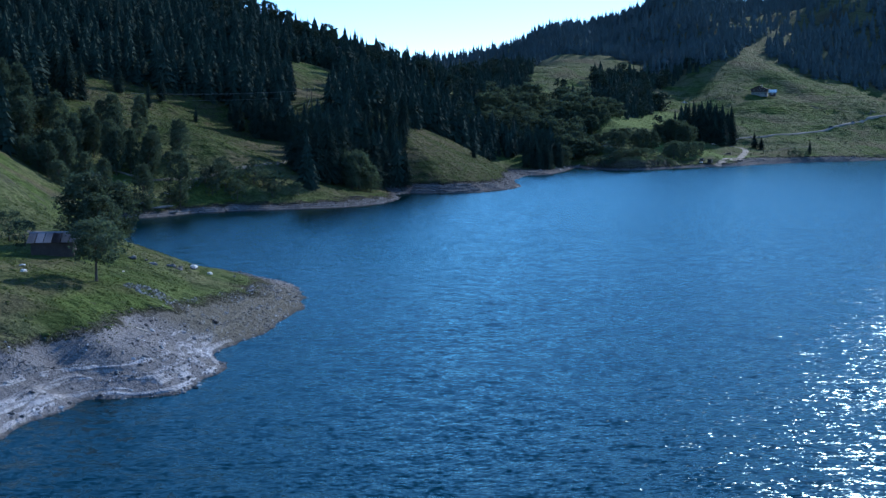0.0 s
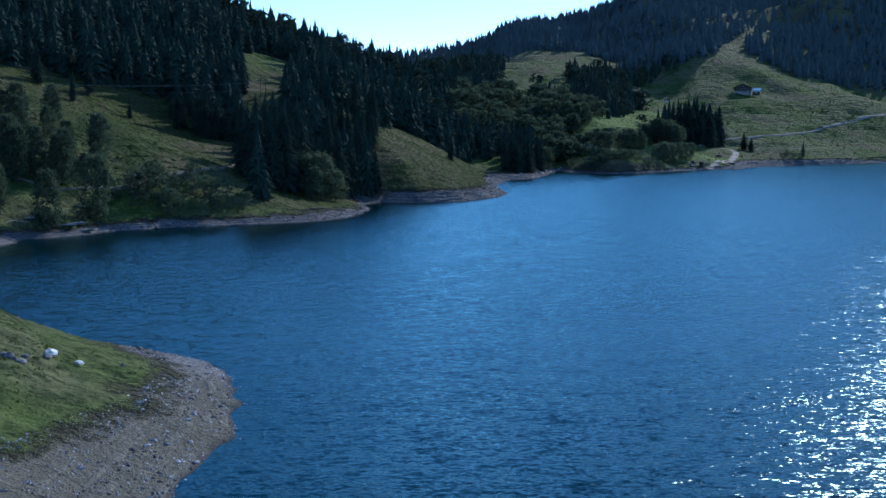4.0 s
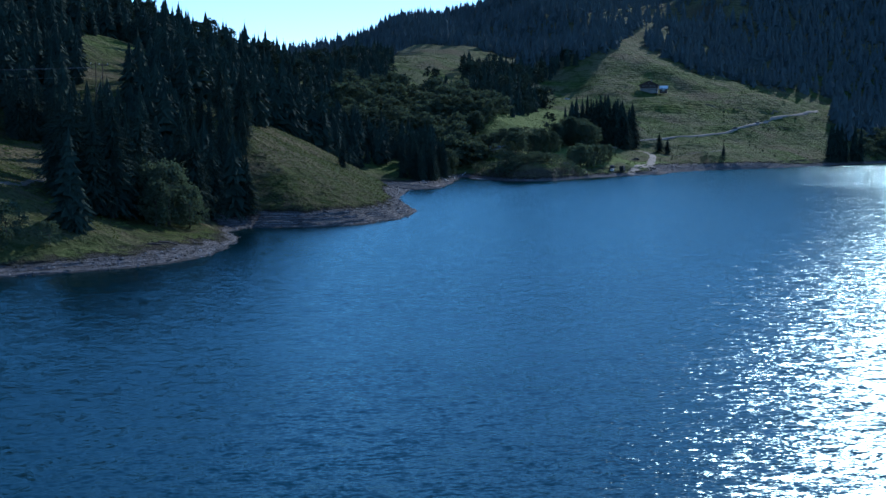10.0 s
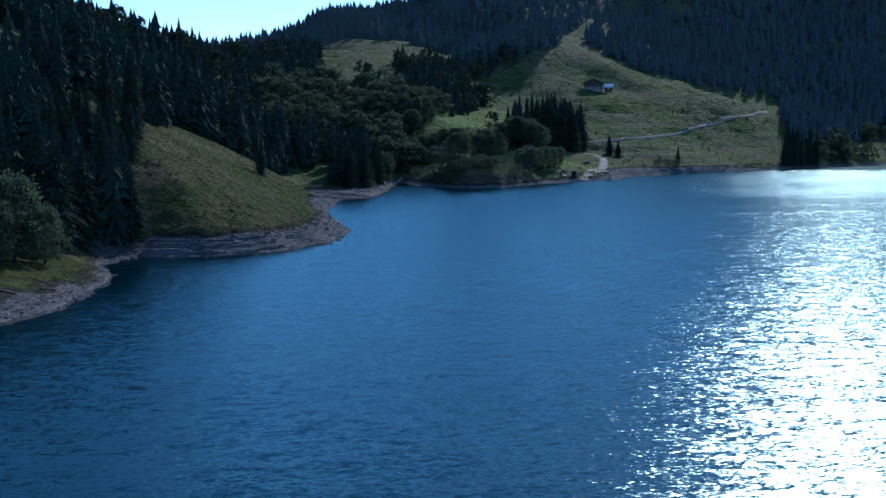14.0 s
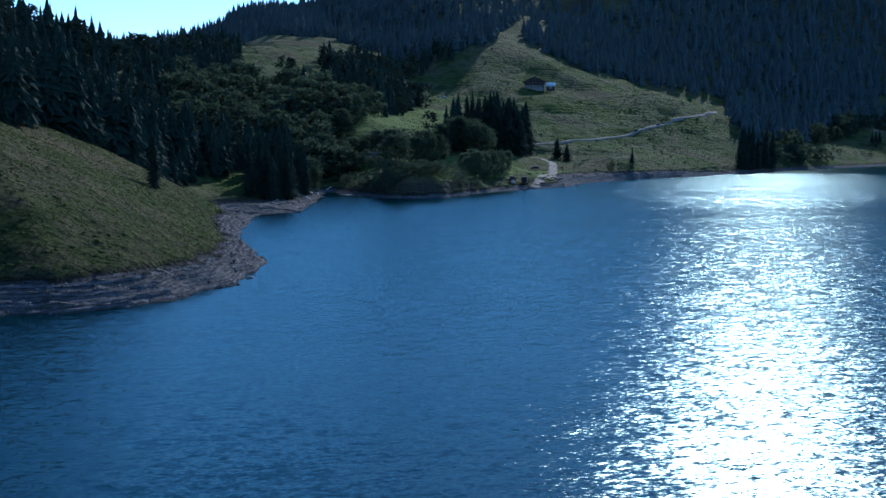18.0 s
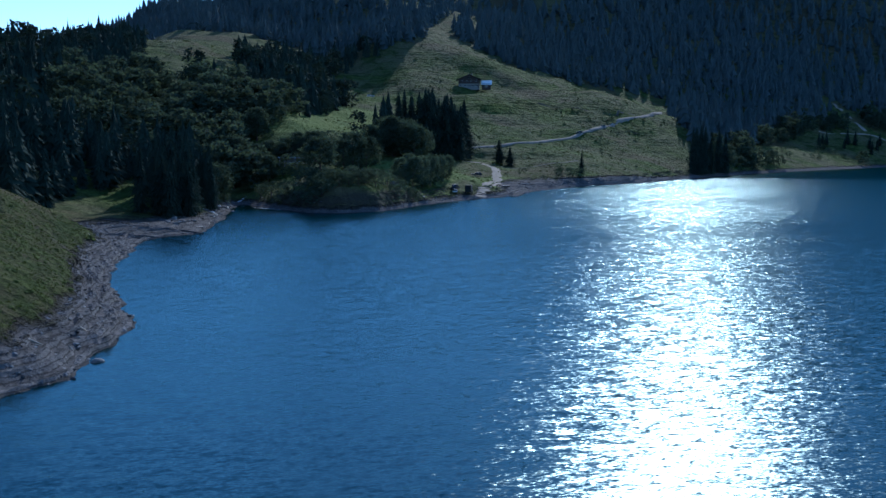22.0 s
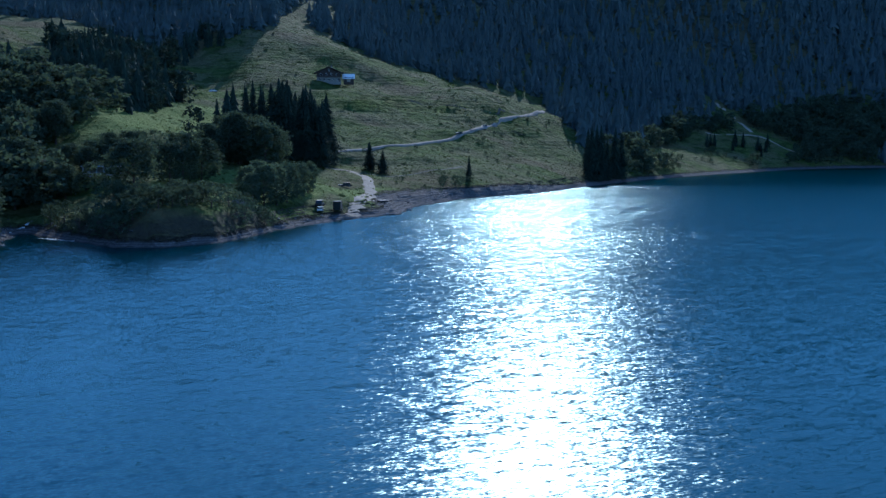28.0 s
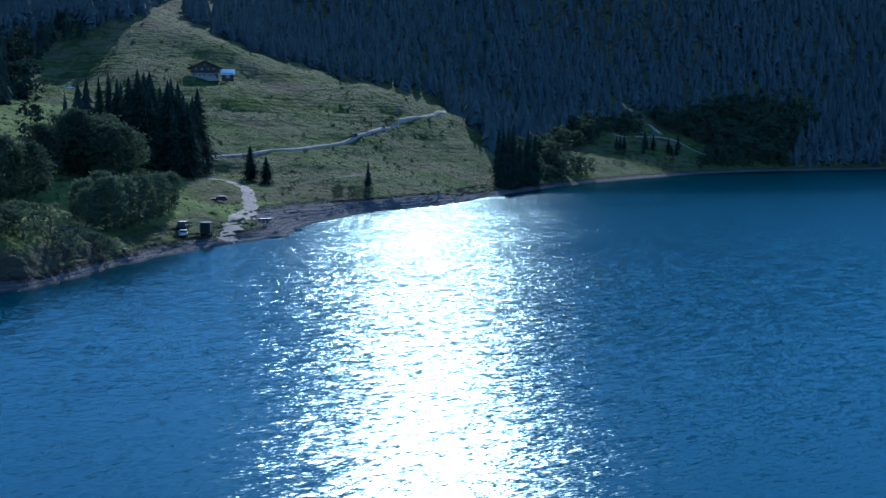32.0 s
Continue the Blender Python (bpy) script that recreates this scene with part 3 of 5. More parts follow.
# ---- trees ----
def spruce_shape(rng, layers, spokes, fine, slim=0.17):
    """Crown of a spruce one metre high: drooping whorls of branches, thinner and shorter towards the tip."""
    verts, tris = [], []

    def tri(*p):
        n = len(verts)
        verts.extend(p)
        tris.append((n, n + 1, n + 2))

    for k in range(layers):
        f = k / (layers - 1)
        z0 = 0.06 + 0.90 * f ** 0.92 + rng.uniform(-0.3, 0.3) / layers * (1 - f)
        reach = slim * ((1 - f) ** 0.80 + 0.035) * rng.uniform(0.84, 1.12) * (0.75 + 0.25 * min(1, f * 6))
        count = max(5, int(spokes * (1 - 0.45 * f)))
        turn = rng.uniform(0, 6.3)
        drop = 0.42 - 0.5 * f
        if not fine or k % 2 == 0:
            core = 0.72 if fine else 1.0
            n = len(verts)
            verts.append((0, 0, z0 + (2.6 if fine else 2.1) / layers))
            for s in range(count * 2):
                a = turn + math.pi * (s + rng.uniform(-0.45, 0.45)) / count
                r = core * reach * (rng.uniform(0.85, 1.18) if s % 2 == 0 else rng.uniform(0.50, 0.72))
                verts.append((r * math.cos(a), r * math.sin(a), z0 - r * drop * rng.uniform(0.3, 1.7) - (rng.uniform(-0.2, 1.1) / layers if s % 2 == 0 else 0)))
            tris.extend((n, n + 1 + s, n + 1 + (s + 1) % (count * 2)) for s in range(count * 2))
        if not fine:
            continue
        for s in range(count):
            a = turn + 2 * math.pi * (s + rng.uniform(-0.3, 0.3)) / count
            r = reach * rng.uniform(0.55, 1.22)
            c, sn = math.cos(a), math.sin(a)

            def at(u, side, lift=0.0):
                q = r * u
                return (c * q - sn * side, sn * q + c * side, z0 + 0.35 * r * (u - u * u) - q * drop * u + lift)

            wide = 0.10 * r + 0.004
            spine = [0.0, 0.5, 1.0]
            for u0, u1 in zip(spine, spine[1:]):
                w0, w1 = wide * (0.35 + u0) * (1 - u0) * 1.3, wide * (0.35 + u1) * (1 - u1) * 1.3
                tri(at(u0, 0, 0.004), at(u1, w1), at(u1, -w1))
                tri(at(u0, w0), at(u1, w1), at(u0, 0, 0.004))
                tri(at(u0, -w0), at(u0, 0, 0.004), at(u1, -w1))
            for u in (0.3, 0.55, 0.78):
                for side in (1, -1):
                    w = wide * rng.uniform(1.8, 3.6) * (1.15 - u)
                    tri(at(u, 0), at(u + 0.10, side * 0.2 * w), at(u + rng.uniform(0.12, 0.24), side * w, -0.30 * w - 0.006))
    tri((0.006, 0, 0.93), (-0.006, 0.004, 0.93), (0, 0, 1.0))
    return np.array(verts), np.array(tris)


def leafy_shape(rng, clumps, leaves, leaf, wide=0.34, low=0.22):
    """Crown of a broadleaved tree one metre high: clumps of single leaves over an uneven outline."""
    verts, tris = [], []
    lobes = [(rng.uniform(0, 6.3), rng.uniform(0.3, 0.95), rng.uniform(0.75, 1.15)) for _ in range(7)]
    for _ in range(clumps):
        a, f = rng.uniform(0, 6.3), rng.uniform(0, 1) ** 0.8
        round_off = math.sin(math.pi * (0.12 + 0.80 * f)) ** 0.7
        lobe = 1 + sum(0.16 * math.cos(a - la) * math.exp(-((f - lf) / 0.25) ** 2) * lw for la, lf, lw in lobes)
        r = wide * round_off * lobe * rng.uniform(0.35, 1.0) ** 0.5
        c = np.array((r * math.cos(a), r * math.sin(a), low + (0.98 - low) * f))
        size = rng.uniform(0.05, 0.10)
        for _ in range(leaves):
            p = c + size * np.array([rng.gauss(0, 0.6), rng.gauss(0, 0.6), rng.gauss(0, 0.45)])
            u = np.array([rng.gauss(0, 1), rng.gauss(0, 1), rng.gauss(0, 0.6)])
            u /= np.linalg.norm(u) + 1e-6
            w = np.cross(u, [rng.gauss(0, 1), rng.gauss(0, 1), rng.gauss(0, 1)])
            w /= np.linalg.norm(w) + 1e-6
            s = leaf * rng.uniform(0.7, 1.3)
            n = len(verts)
            verts.extend([p - u * s, p + w * s * 0.6, p + u * s, p - w * s * 0.6])
            tris.extend([(n, n + 1, n + 2), (n, n + 2, n + 3)])
    return np.array(verts), np.array(tris)


def bush_shape(rng, clumps, leaves, leaf):
    return leafy_shape(rng, clumps, leaves, leaf, 0.55, 0.02)


def trunk_shape(rng, tall, thick, limbs=0):
    """A tapering trunk with a flared foot and, for broadleaved trees, bent limbs."""
    bm = bmesh.new()
    points = [(0, 0, -0.03, thick * 1.5), (0, 0, 0.03, thick), (rng.uniform(-.01, .01), rng.uniform(-.01, .01), tall * 0.5, thick * 0.7), (0, 0, tall, thick * 0.15)]
    for p, q in zip(points, points[1:]):
        rod(p[:3], q[:3], p[3], q[3], 7, bm)
    for k in range(limbs):
        a, z0 = 2.4 * k + rng.uniform(-.3, .3), tall * rng.uniform(0.35, 0.75)
        m = Vector((0.10 * math.cos(a), 0.10 * math.sin(a), z0 + 0.09))
        rod((0, 0, z0), m, thick * 0.45, thick * 0.3, 5, bm)
        rod(m, m + Vector((0.13 * math.cos(a + .3), 0.13 * math.sin(a + .3), 0.13)), thick * 0.3, thick * 0.08, 5, bm)
    me = bpy.data.meshes.new("trunk")
    bm.to_mesh(me)
    bm.free()
    me.materials.append(BARK)
    return me


rng = random.Random(11)
SPRUCE_CROWNS = [mesh_of("crown", *spruce_shape(rng, 32, 13, True, rng.uniform(0.18, 0.23)), NEEDLES) for _ in range(4)]
SPRUCE_TRUNKS = [trunk_shape(rng, 0.95, 0.016) for _ in range(2)]
LEAF_CROWNS = [mesh_of("crown", *leafy_shape(rng, 180, 24, 0.024, rng.uniform(0.30, 0.38), 0.10), LEAVES) for _ in range(3)]
PALE_CROWNS = [mesh_of("crown", *leafy_shape(rng, 165, 24, 0.024, 0.34, 0.06), PALE_LEAVES) for _ in range(2)]
ROUND_CROWNS = [mesh_of("crown", *leafy_shape(rng, 150, 20, 0.026, 0.40, 0.30), PALE_LEAVES)]
BUSH_CROWNS = [mesh_of("crown", *bush_shape(rng, 70, 16, 0.035), m) for m in (LEAVES, PALE_LEAVES)]
LEAF_TRUNKS = [trunk_shape(rng, 0.8, 0.022, 6) for _ in range(2)]
SHORT_TRUNK = trunk_shape(rng, 0.5, 0.03, 4)


def tree(kind, x, y, tall, label, group, wide=1.0):
    """One tree as a thing of its own: a trunk and a crown."""
    names = {"spruce": ("spruce_tree", "tree"), "leafy": ("broadleaved_tree", "tree"), "pale": ("willow_tree", "tree"), "round": ("broadleaved_tree", "tree"), "bush": ("bush", "bush")}
    name, category = names[kind]
    crowns = {"spruce": SPRUCE_CROWNS, "leafy": LEAF_CROWNS, "pale": PALE_CROWNS, "round": ROUND_CROWNS, "bush": BUSH_CROWNS}[kind]
    trunks = {"spruce": SPRUCE_TRUNKS, "leafy": LEAF_TRUNKS, "pale": LEAF_TRUNKS, "round": LEAF_TRUNKS, "bush": [SHORT_TRUNK]}[kind]
    ob = new(name)
    ob.matrix_basis = Matrix.LocRotScale((x, y, height(x, y) - 0.05), Euler((rng.uniform(-.02, .02), rng.uniform(-.02, .02), rng.uniform(0, 6.3))), (tall * wide, tall * wide, tall))
    share("trunk", rng.choice(trunks), ob)
    share("crown", rng.choice(crowns), ob)
    return tagged(ob, label, category, group)


def grove(kind, x, y, rx, ry, turn, count, low, high, label, group, wide=1.0):
    """Trees scattered over an ellipse, none too near to another."""
    done, c, s = [], math.cos(radians(turn)), math.sin(radians(turn))
    for _ in range(count * 40):
        if len(done) == count:
            break
        a, r = rng.uniform(0, 6.3), math.sqrt(rng.uniform(0, 1))
        u, v = rx * r * math.cos(a), ry * r * math.sin(a)
        p = (x + c * u - s * v, y + s * u + c * v)
        if all((p[0] - q[0]) ** 2 + (p[1] - q[1]) ** 2 > (0.11 * low) ** 2 for q in done) and height(*p) > 1.2:
            done.append(p)
            tree(kind, *p, rng.uniform(low, high), label, group, wide)


# Open ground among the woods: x, y, half length, half width, turn.
OPEN_WEST = [(8, 512, 78, 30, 80), (40, 655, 42, 16, 68), (31, 622, 40, 12, 76), (-45, 150, 75, 60, 0), (-80, 225, 60, 50, 0),
             (-62, 350, 30, 14, 0), (-40, 410, 42, 20, 100), (-20, 476, 18, 12, 90), (-27, 510, 22, 5, 92), (-8, 718, 14, 4, 60), (7, 780, 9, 4, 45)]
OPEN_NORTH = [(645, 1138, 95, 30, 24), (700, 1205, 45, 14, 85), (565, 1085, 85, 32, 34),
              (190, 800, 90, 62, 42), (120, 730, 45, 30, 20), (205, 880, 60, 36, 60), (130, 800, 45, 30, 60), (400, 945, 40, 24, 40)]
# Pastures with an outline of their own.
PASTURE_NORTH = [(200, 900), (197, 955), (190, 992), (182, 1030), (184, 1057), (196, 1098), (231, 1150), (266, 1164), (296, 1187), (340, 1290), (360, 1333), (374, 1338), (346, 1262),
                 (350, 1225), (382, 1195), (406, 1200), (440, 1215), (531, 1234), (447, 1070), (424, 1011), (436, 988), (415, 946), (310, 840), (200, 800)]
PASTURE_BRIGHT = [(115, 828), (131, 853), (152, 905), (190, 992), (200, 960), (182, 916), (165, 871), (132, 803)]
PASTURE_HEAD = [(100, 1280), (118, 1330), (170, 1300), (200, 1292), (236, 1322), (214, 1190), (180, 1170), (150, 1130), (125, 1000), (105, 925), (75, 900), (66, 930), (72, 970)]
PASTURE_WEST = [(-136, 389), (-145, 456), (-147, 485), (-130, 502), (-116, 503), (-107, 508), (-96, 518), (-90, 512), (-73, 503), (-57, 470), (-50, 425), (-46, 372),
                (-61, 350), (-76, 338), (-100, 345)]
PASTURE_UPPER = [(-88, 615), (-85, 641), (-76, 675), (-62, 680), (-54, 655), (-53, 600), (-50, 520), (-53, 462), (-58, 480), (-67, 517), (-72, 560), (-78, 600)]
THIN_WOOD = [(323, 1369), (350, 1335), (390, 1315), (472, 1480), (525, 1444), (565, 1549), (480, 1700), (330, 1600)]


def in_shape(outline, x, y, ragged=3.0):
    x, y = x + ragged * rough(x, y, 7, 31), y + ragged * rough(x, y, 7, 32)
    hit = np.zeros(x.shape, bool)
    for (ax, ay), (bx, by) in zip(outline, outline[1:] + outline[:1]):
        if ay != by:
            hit ^= ((ay > y) != (by > y)) & (x < (bx - ax) * (y - ay) / (by - ay) + ax)
    return hit


def in_any(spots, x, y):
    hit = np.zeros(x.shape, bool)
    for ox, oy, a, b, turn in spots:
        c, s = math.cos(radians(turn)), math.sin(radians(turn))
        u, v = (x - ox) * c + (y - oy) * s, (y - oy) * c - (x - ox) * s
        hit |= (u / a) ** 2 + (v / b) ** 2 < 1 + 0.22 * rough(x, y, 9, 8)
    return hit


def wood(name, x0, y0, x1, y1, gap, low, high, shapes, mat, label, keep=None):
    """A wood that nobody could count, as one object."""
    r = np.random.RandomState(int(abs(x0) + y0 + gap * 10))
    gx, gy = np.meshgrid(np.arange(x0, x1, gap), np.arange(y0, y1, gap))
    x = gx.ravel() + r.uniform(-0.48, 0.48, gx.size) * gap
    y = gy.ravel() + r.uniform(-0.48, 0.48, gx.size) * gap
    ok = ~in_any(OPEN_WEST + OPEN_NORTH, x, y) & (r.uniform(0, 1, x.size) < np.where(in_shape(THIN_WOOD, x, y), 0.3, 0.97))
    for outline in (PASTURE_NORTH, PASTURE_BRIGHT, PASTURE_HEAD, PASTURE_WEST, PASTURE_UPPER):
        ok &= ~in_shape(outline, x, y)
    ok &= (x > -0.40 * y - 70) & (x < 140 + (y - 480) * 1.40)
    if keep:
        ok &= keep(x, y)
    x, y = x[ok], y[ok]
    z = land(x, y)
    ok = z > 3.0
    x, y, z = x[ok], y[ok], z[ok]
    verts, tris, base = [], [], 0
    for k in range(len(x)):
        v, t = shapes[r.randint(len(shapes))]
        tall, a = r.uniform(low, high) * r.choice([0.5, 0.7, 0.85, 1.0, 1.0, 1.15]), r.uniform(0, 6.3)
        c, s = math.cos(a), math.sin(a)
        w = tall * r.uniform(0.9, 1.2)
        q = np.empty_like(v)
        q[:, 0], q[:, 1], q[:, 2] = (v[:, 0] * c - v[:, 1] * s) * w + x[k], (v[:, 0] * s + v[:, 1] * c) * w + y[k], v[:, 2] * tall + z[k] - 0.4
        verts.append(q)
        tris.append(t + base)
        base += len(v)
    ob = new(name, mesh_of(name, np.concatenate(verts), np.concatenate(tris), mat, False))
    return tagged(ob, label, "wood", kind="stuff")


FAR_LEAFY = [leafy_shape(rng, 60, 8, 0.055, 0.40, 0.04) for _ in range(4)]
FAR_SPRUCE = [spruce_shape(rng, 9, 6, False, rng.uniform(0.22, 0.30)) for _ in range(7)] + FAR_LEAFY[:1]
MID_SPRUCE = [spruce_shape(rng, 19, 10, False, rng.uniform(0.20, 0.28)) for _ in range(9)]
RIDGE_SPRUCE = [spruce_shape(rng, 7, 5, False, rng.uniform(0.25, 0.35)) for _ in range(10)]
# The brush at the foot of the west slope and round the stream is broadleaved, the rest spruce.
LEAFY_WEST = [(-105, 335, 45, 26, 150), (-70, 352, 22, 9, 20), (-95, 300, 20, 16, 90), (-98, 355, 24, 13, 25)]
LEAFY_NORTH = [(115, 800, 60, 30, 70), (95, 850, 60, 22, 75), (90, 760, 30, 20, 80), (60, 840, 60, 30, 70), (480, 1010, 60, 25, 35), (720, 1165, 200, 45, 18)]
spruce_only = lambda x, y: ~in_any(LEAFY_WEST, x, y) & ~in_any(LEAFY_NORTH, x, y)
wood("spruce_wood_west", -330, 290, 75, 720, 6.6, 13, 21, MID_SPRUCE, NEEDLES, "dense dark spruce wood on the steep west slope", keep=spruce_only)
wood("spruce_wood_head", -330, 720, 260, 1180, 6.9, 9, 16, FAR_SPRUCE, NEEDLES, "dark spruce wood at the head of the valley", keep=spruce_only)
# The four far woods wear the needles paled for haze.
wood("spruce_wood_ridge", -420, 1180, 900, 1860, 8.4, 11, 18, RIDGE_SPRUCE, HAZE_NEEDLES, "spruce wood up to the far ridge", keep=spruce_only)
wood("spruce_wood_skyline", -160, 1862, 320, 2030, 10.5, 12, 17, RIDGE_SPRUCE, HAZE_NEEDLES, "spruce wood along the far skyline", keep=spruce_only)
wood("spruce_wood_east", 260, 930, 1350, 1180, 7.0, 12, 21, RIDGE_SPRUCE, HAZE_NEEDLES, "shaded spruce wood over the far shore", keep=spruce_only)
wood("spruce_wood_mountain", 900, 1180, 1500, 1560, 8.5, 14, 22, RIDGE_SPRUCE, HAZE_NEEDLES, "shaded spruce wood on the mountain flank", keep=spruce_only)
wood("broadleaved_wood_stream", 20, 740, 260, 960, 6.0, 8, 15, FAR_LEAFY, LEAVES, "grey-green broadleaved trees along the stream", keep=lambda x, y: in_any(LEAFY_NORTH, x, y))
wood("broadleaved_wood_east", 400, 960, 900, 1250, 7.0, 8, 15, FAR_LEAFY, LEAVES, "broadleaved trees on the shaded far shore", keep=lambda x, y: in_any(LEAFY_NORTH, x, y))

# ---- single trees and groves ----
grove("spruce", -41, 421, 21, 9.5, 100, 28, 17, 26, "tall dark spruce in the dense clump above the bay", "spruces above the bay", 1.15)
grove("leafy", -105, 335, 40, 22, 150, 34, 9, 16, "slender grey-green broadleaved tree at the foot of the slope", "trees at the foot of the slope", 0.62)
grove("leafy", -98, 355, 24, 13, 25, 13, 8, 14, "slender grey-green broadleaved tree at the foot of the slope", "trees at the foot of the slope", 0.62)
grove("pale", -104, 314, 16, 9, 120, 7, 6, 9, "pale broadleaved tree among the lakeside brush", "trees at the foot of the slope")
grove("spruce", -23, 472, 28, 12, 88, 24, 13, 20, "dark spruce on the brow of the grassy knoll", "spruces on the knoll")
grove("spruce", 62, 682, 30, 10, 68, 24, 15, 24, "dark spruce on the flat beside the stream mouth", "spruces at the stream mouth")
grove("spruce", 205, 876, 26, 14, 62, 40, 20, 30, "tall dark spruce in the dense block by the track", "spruces by the track", 1.5)
grove("spruce", 190, 892, 14, 8, 70, 6, 18, 25, "dark spruce behind the block by the track", "spruces by the track")
grove("leafy", 160, 808, 22, 11, 50, 17, 9, 16, "broadleaved tree in the copse above the meadow", "trees in the copse", 1.0)
grove("spruce", 398, 944, 26, 12, 40, 12, 20, 29, "dark spruce on the shaded point of the far shore", "spruces on the far point")
grove("spruce", 635, 1128, 60, 20, 26, 13, 7, 14, "dark spruce standing in the clearing on the far shore", "spruces in the far clearing", 1.3)
grove("bush", 600, 1105, 70, 18, 28, 16, 2.0, 4.5, "dark bush in the clearing on the far shore", "bushes in the far clearing", 1.2)
for x, y, tall in ((236, 879, 12), (240, 875, 9.5)):
    tree("spruce", x, y, tall, "dark bushy spruce beside the gravel track", "pair of spruces", 2.0)
tree("spruce", 272, 861, 11, "slim single spruce on the lakeside meadow", "")
for x, y, tall in ((-46, 393, 24), (-42, 391, 21), (-39, 396, 25), (-35, 405, 23), (-25, 421, 22), (-22, 434, 20), (-28, 424, 24), (-44, 400, 22), (-43, 397, 22), (-50, 401, 21), (-48, 408, 24), (-53, 415, 22), (-40, 403, 23)):
    tree("spruce", x, y, tall, "broad dark spruce at the front of the clump above the bay", "spruces above the bay", 1.25)
grove("spruce", -76, 493, 19, 6, -40, 13, 13, 18, "dark spruce at the upper edge of the sunny slope", "spruces above the slope", 1.3)
for x, y, tall in ((-127, 396, 21), (-132, 400, 18), (-124, 402, 16), (-131, 474, 14), (-117, 488, 13)):
    tree("spruce", x, y, tall, "tall dark spruce at the edge of the west wood", "spruces above the slope", 1.3)
tree("spruce", -14, 444, 14, "bushy dark spruce at the edge of the bay", "", 1.7)
tree("spruce", 15, 548, 12, "slim spruce on the flank of the grassy knoll", "")
for x, y, tall in ((-102, 484, 7), (-78, 505, 9), (-118, 470, 11), (-92, 508, 10)):
    tree("spruce", x, y, tall, "small spruce standing alone on the sunny slope", "spruces on the slope")
for x, y, tall in ((-29, 405, 13), (-33, 403, 11), (-36, 404, 12), (-25, 408, 9), (-31, 398, 9)):
    tree("pale", x, y, tall, "pale grey-green willow in front of dark spruces", "willows by the bay")
tree("round", -40, 133, 7.2, "round broadleaved tree on the green peninsula", "", 1.1)
tree("leafy", -50, 163, 10.0, "tall dark broadleaved tree behind the hut", "trees by the hut", 1.15)
tree("leafy", -47, 166, 8.8, "dark broadleaved tree behind the hut", "trees by the hut", 1.1)
tree("leafy", -47, 158, 7.2, "spreading broadleaved tree beside the hut", "trees by the hut", 1.1)
for x, y, tall in ((164, 791, 15), (157, 796, 13), (171, 803, 14), (162, 823, 12), (131, 761, 14), (138, 768, 12), (126, 755, 11)):
    tree("leafy", x, y, tall, "full dark broadleaved tree on the stream meadow", "trees on the stream meadow", 1.2)
tree("leafy", 110, 722, 15, "great round broadleaved tree over the shore", "", 1.2)
for x, y, tall in ((101, 760, 7), (89, 766, 14), (104, 808, 13), (75, 716, 13), (86, 752, 11), (99, 757, 9), (91, 778, 10), (82, 762, 12)):
    tree("leafy", x, y, tall, "broadleaved tree beside the stream", "trees beside the stream", 1.2)
for x, y, tall in ((143, 735, 8), (147, 738, 11), (153, 746, 11), (158, 752, 11), (164, 761, 10), (171, 771, 9), (144, 745, 9), (151, 755, 10)):
    tree("pale", x, y, tall, "bushy grey-green tree in the shoreline row", "row of shore trees", 1.0)
for x, y, tall in ((253, 848, 4), (258, 845, 5), (262, 850, 3.5), (266, 849, 4)):
    tree("bush", x, y, tall, "dark bush on the stony lake bank", "bushes on the bank")
for x, y, tall in ((104, 696, 4.5), (110, 697, 5), (117, 700, 5), (124, 705, 4.6), (130, 712, 4.2), (136, 719, 3.2), (99, 703, 5), (113, 703, 5), (120, 706, 4.6), (107, 701, 5.5), (96, 715, 5), (94, 725, 5.5), (92, 733, 5), (103, 711, 6), (118, 712, 5.5), (126, 717, 5)):
    tree("bush", x, y, tall, "dark overhanging bush on the shaded bank", "bushes on the shaded bank", 1.2)
grove("bush", 117, 708, 27, 9, 28, 32, 3.0, 5.0, "dark overhanging bush on the shaded bank", "bushes on the shaded bank", 1.2)
grove("bush", 300, 960, 110, 60, 60, 45, 1.0, 2.4, "low dark juniper bush on the pasture", "bushes on the pasture")
grove("bush", 245, 845, 35, 14, 45, 14, 1.2, 2.6, "low bush on the lakeside meadow", "bushes on the lakeside meadow")
grove("bush", -68, 353, 26, 7, 25, 20, 3.0, 6.5, "grey-green bush at the foot of the slope", "bushes above the bay")
for x, y, tall in ((-56, 155, 3.6), (-55, 168, 3.4), (-60, 160, 4.2)):
    tree("bush", x, y, tall, "dense dark bush above the hut", "bushes above the hut")
grove("leafy", 113, 783, 15, 6, 15, 13, 4.5, 8, "low dark broadleaved tree below the bright meadow", "shrubs below the meadow", 1.35)
grove("bush", 128, 797, 14, 4, 25, 9, 2.5, 4.5, "dense dark bush at the foot of the bright meadow", "bushes below the meadow", 1.3)
grove("spruce", 131, 903, 34, 9, 62, 30, 12, 18, "dark spruce in the band above the bright meadow", "spruces above the meadow", 1.3)
grove("leafy", 120, 868, 16, 6, 60, 8, 7, 11, "dark broadleaved tree beside the bright meadow", "trees beside the meadow", 1.2)


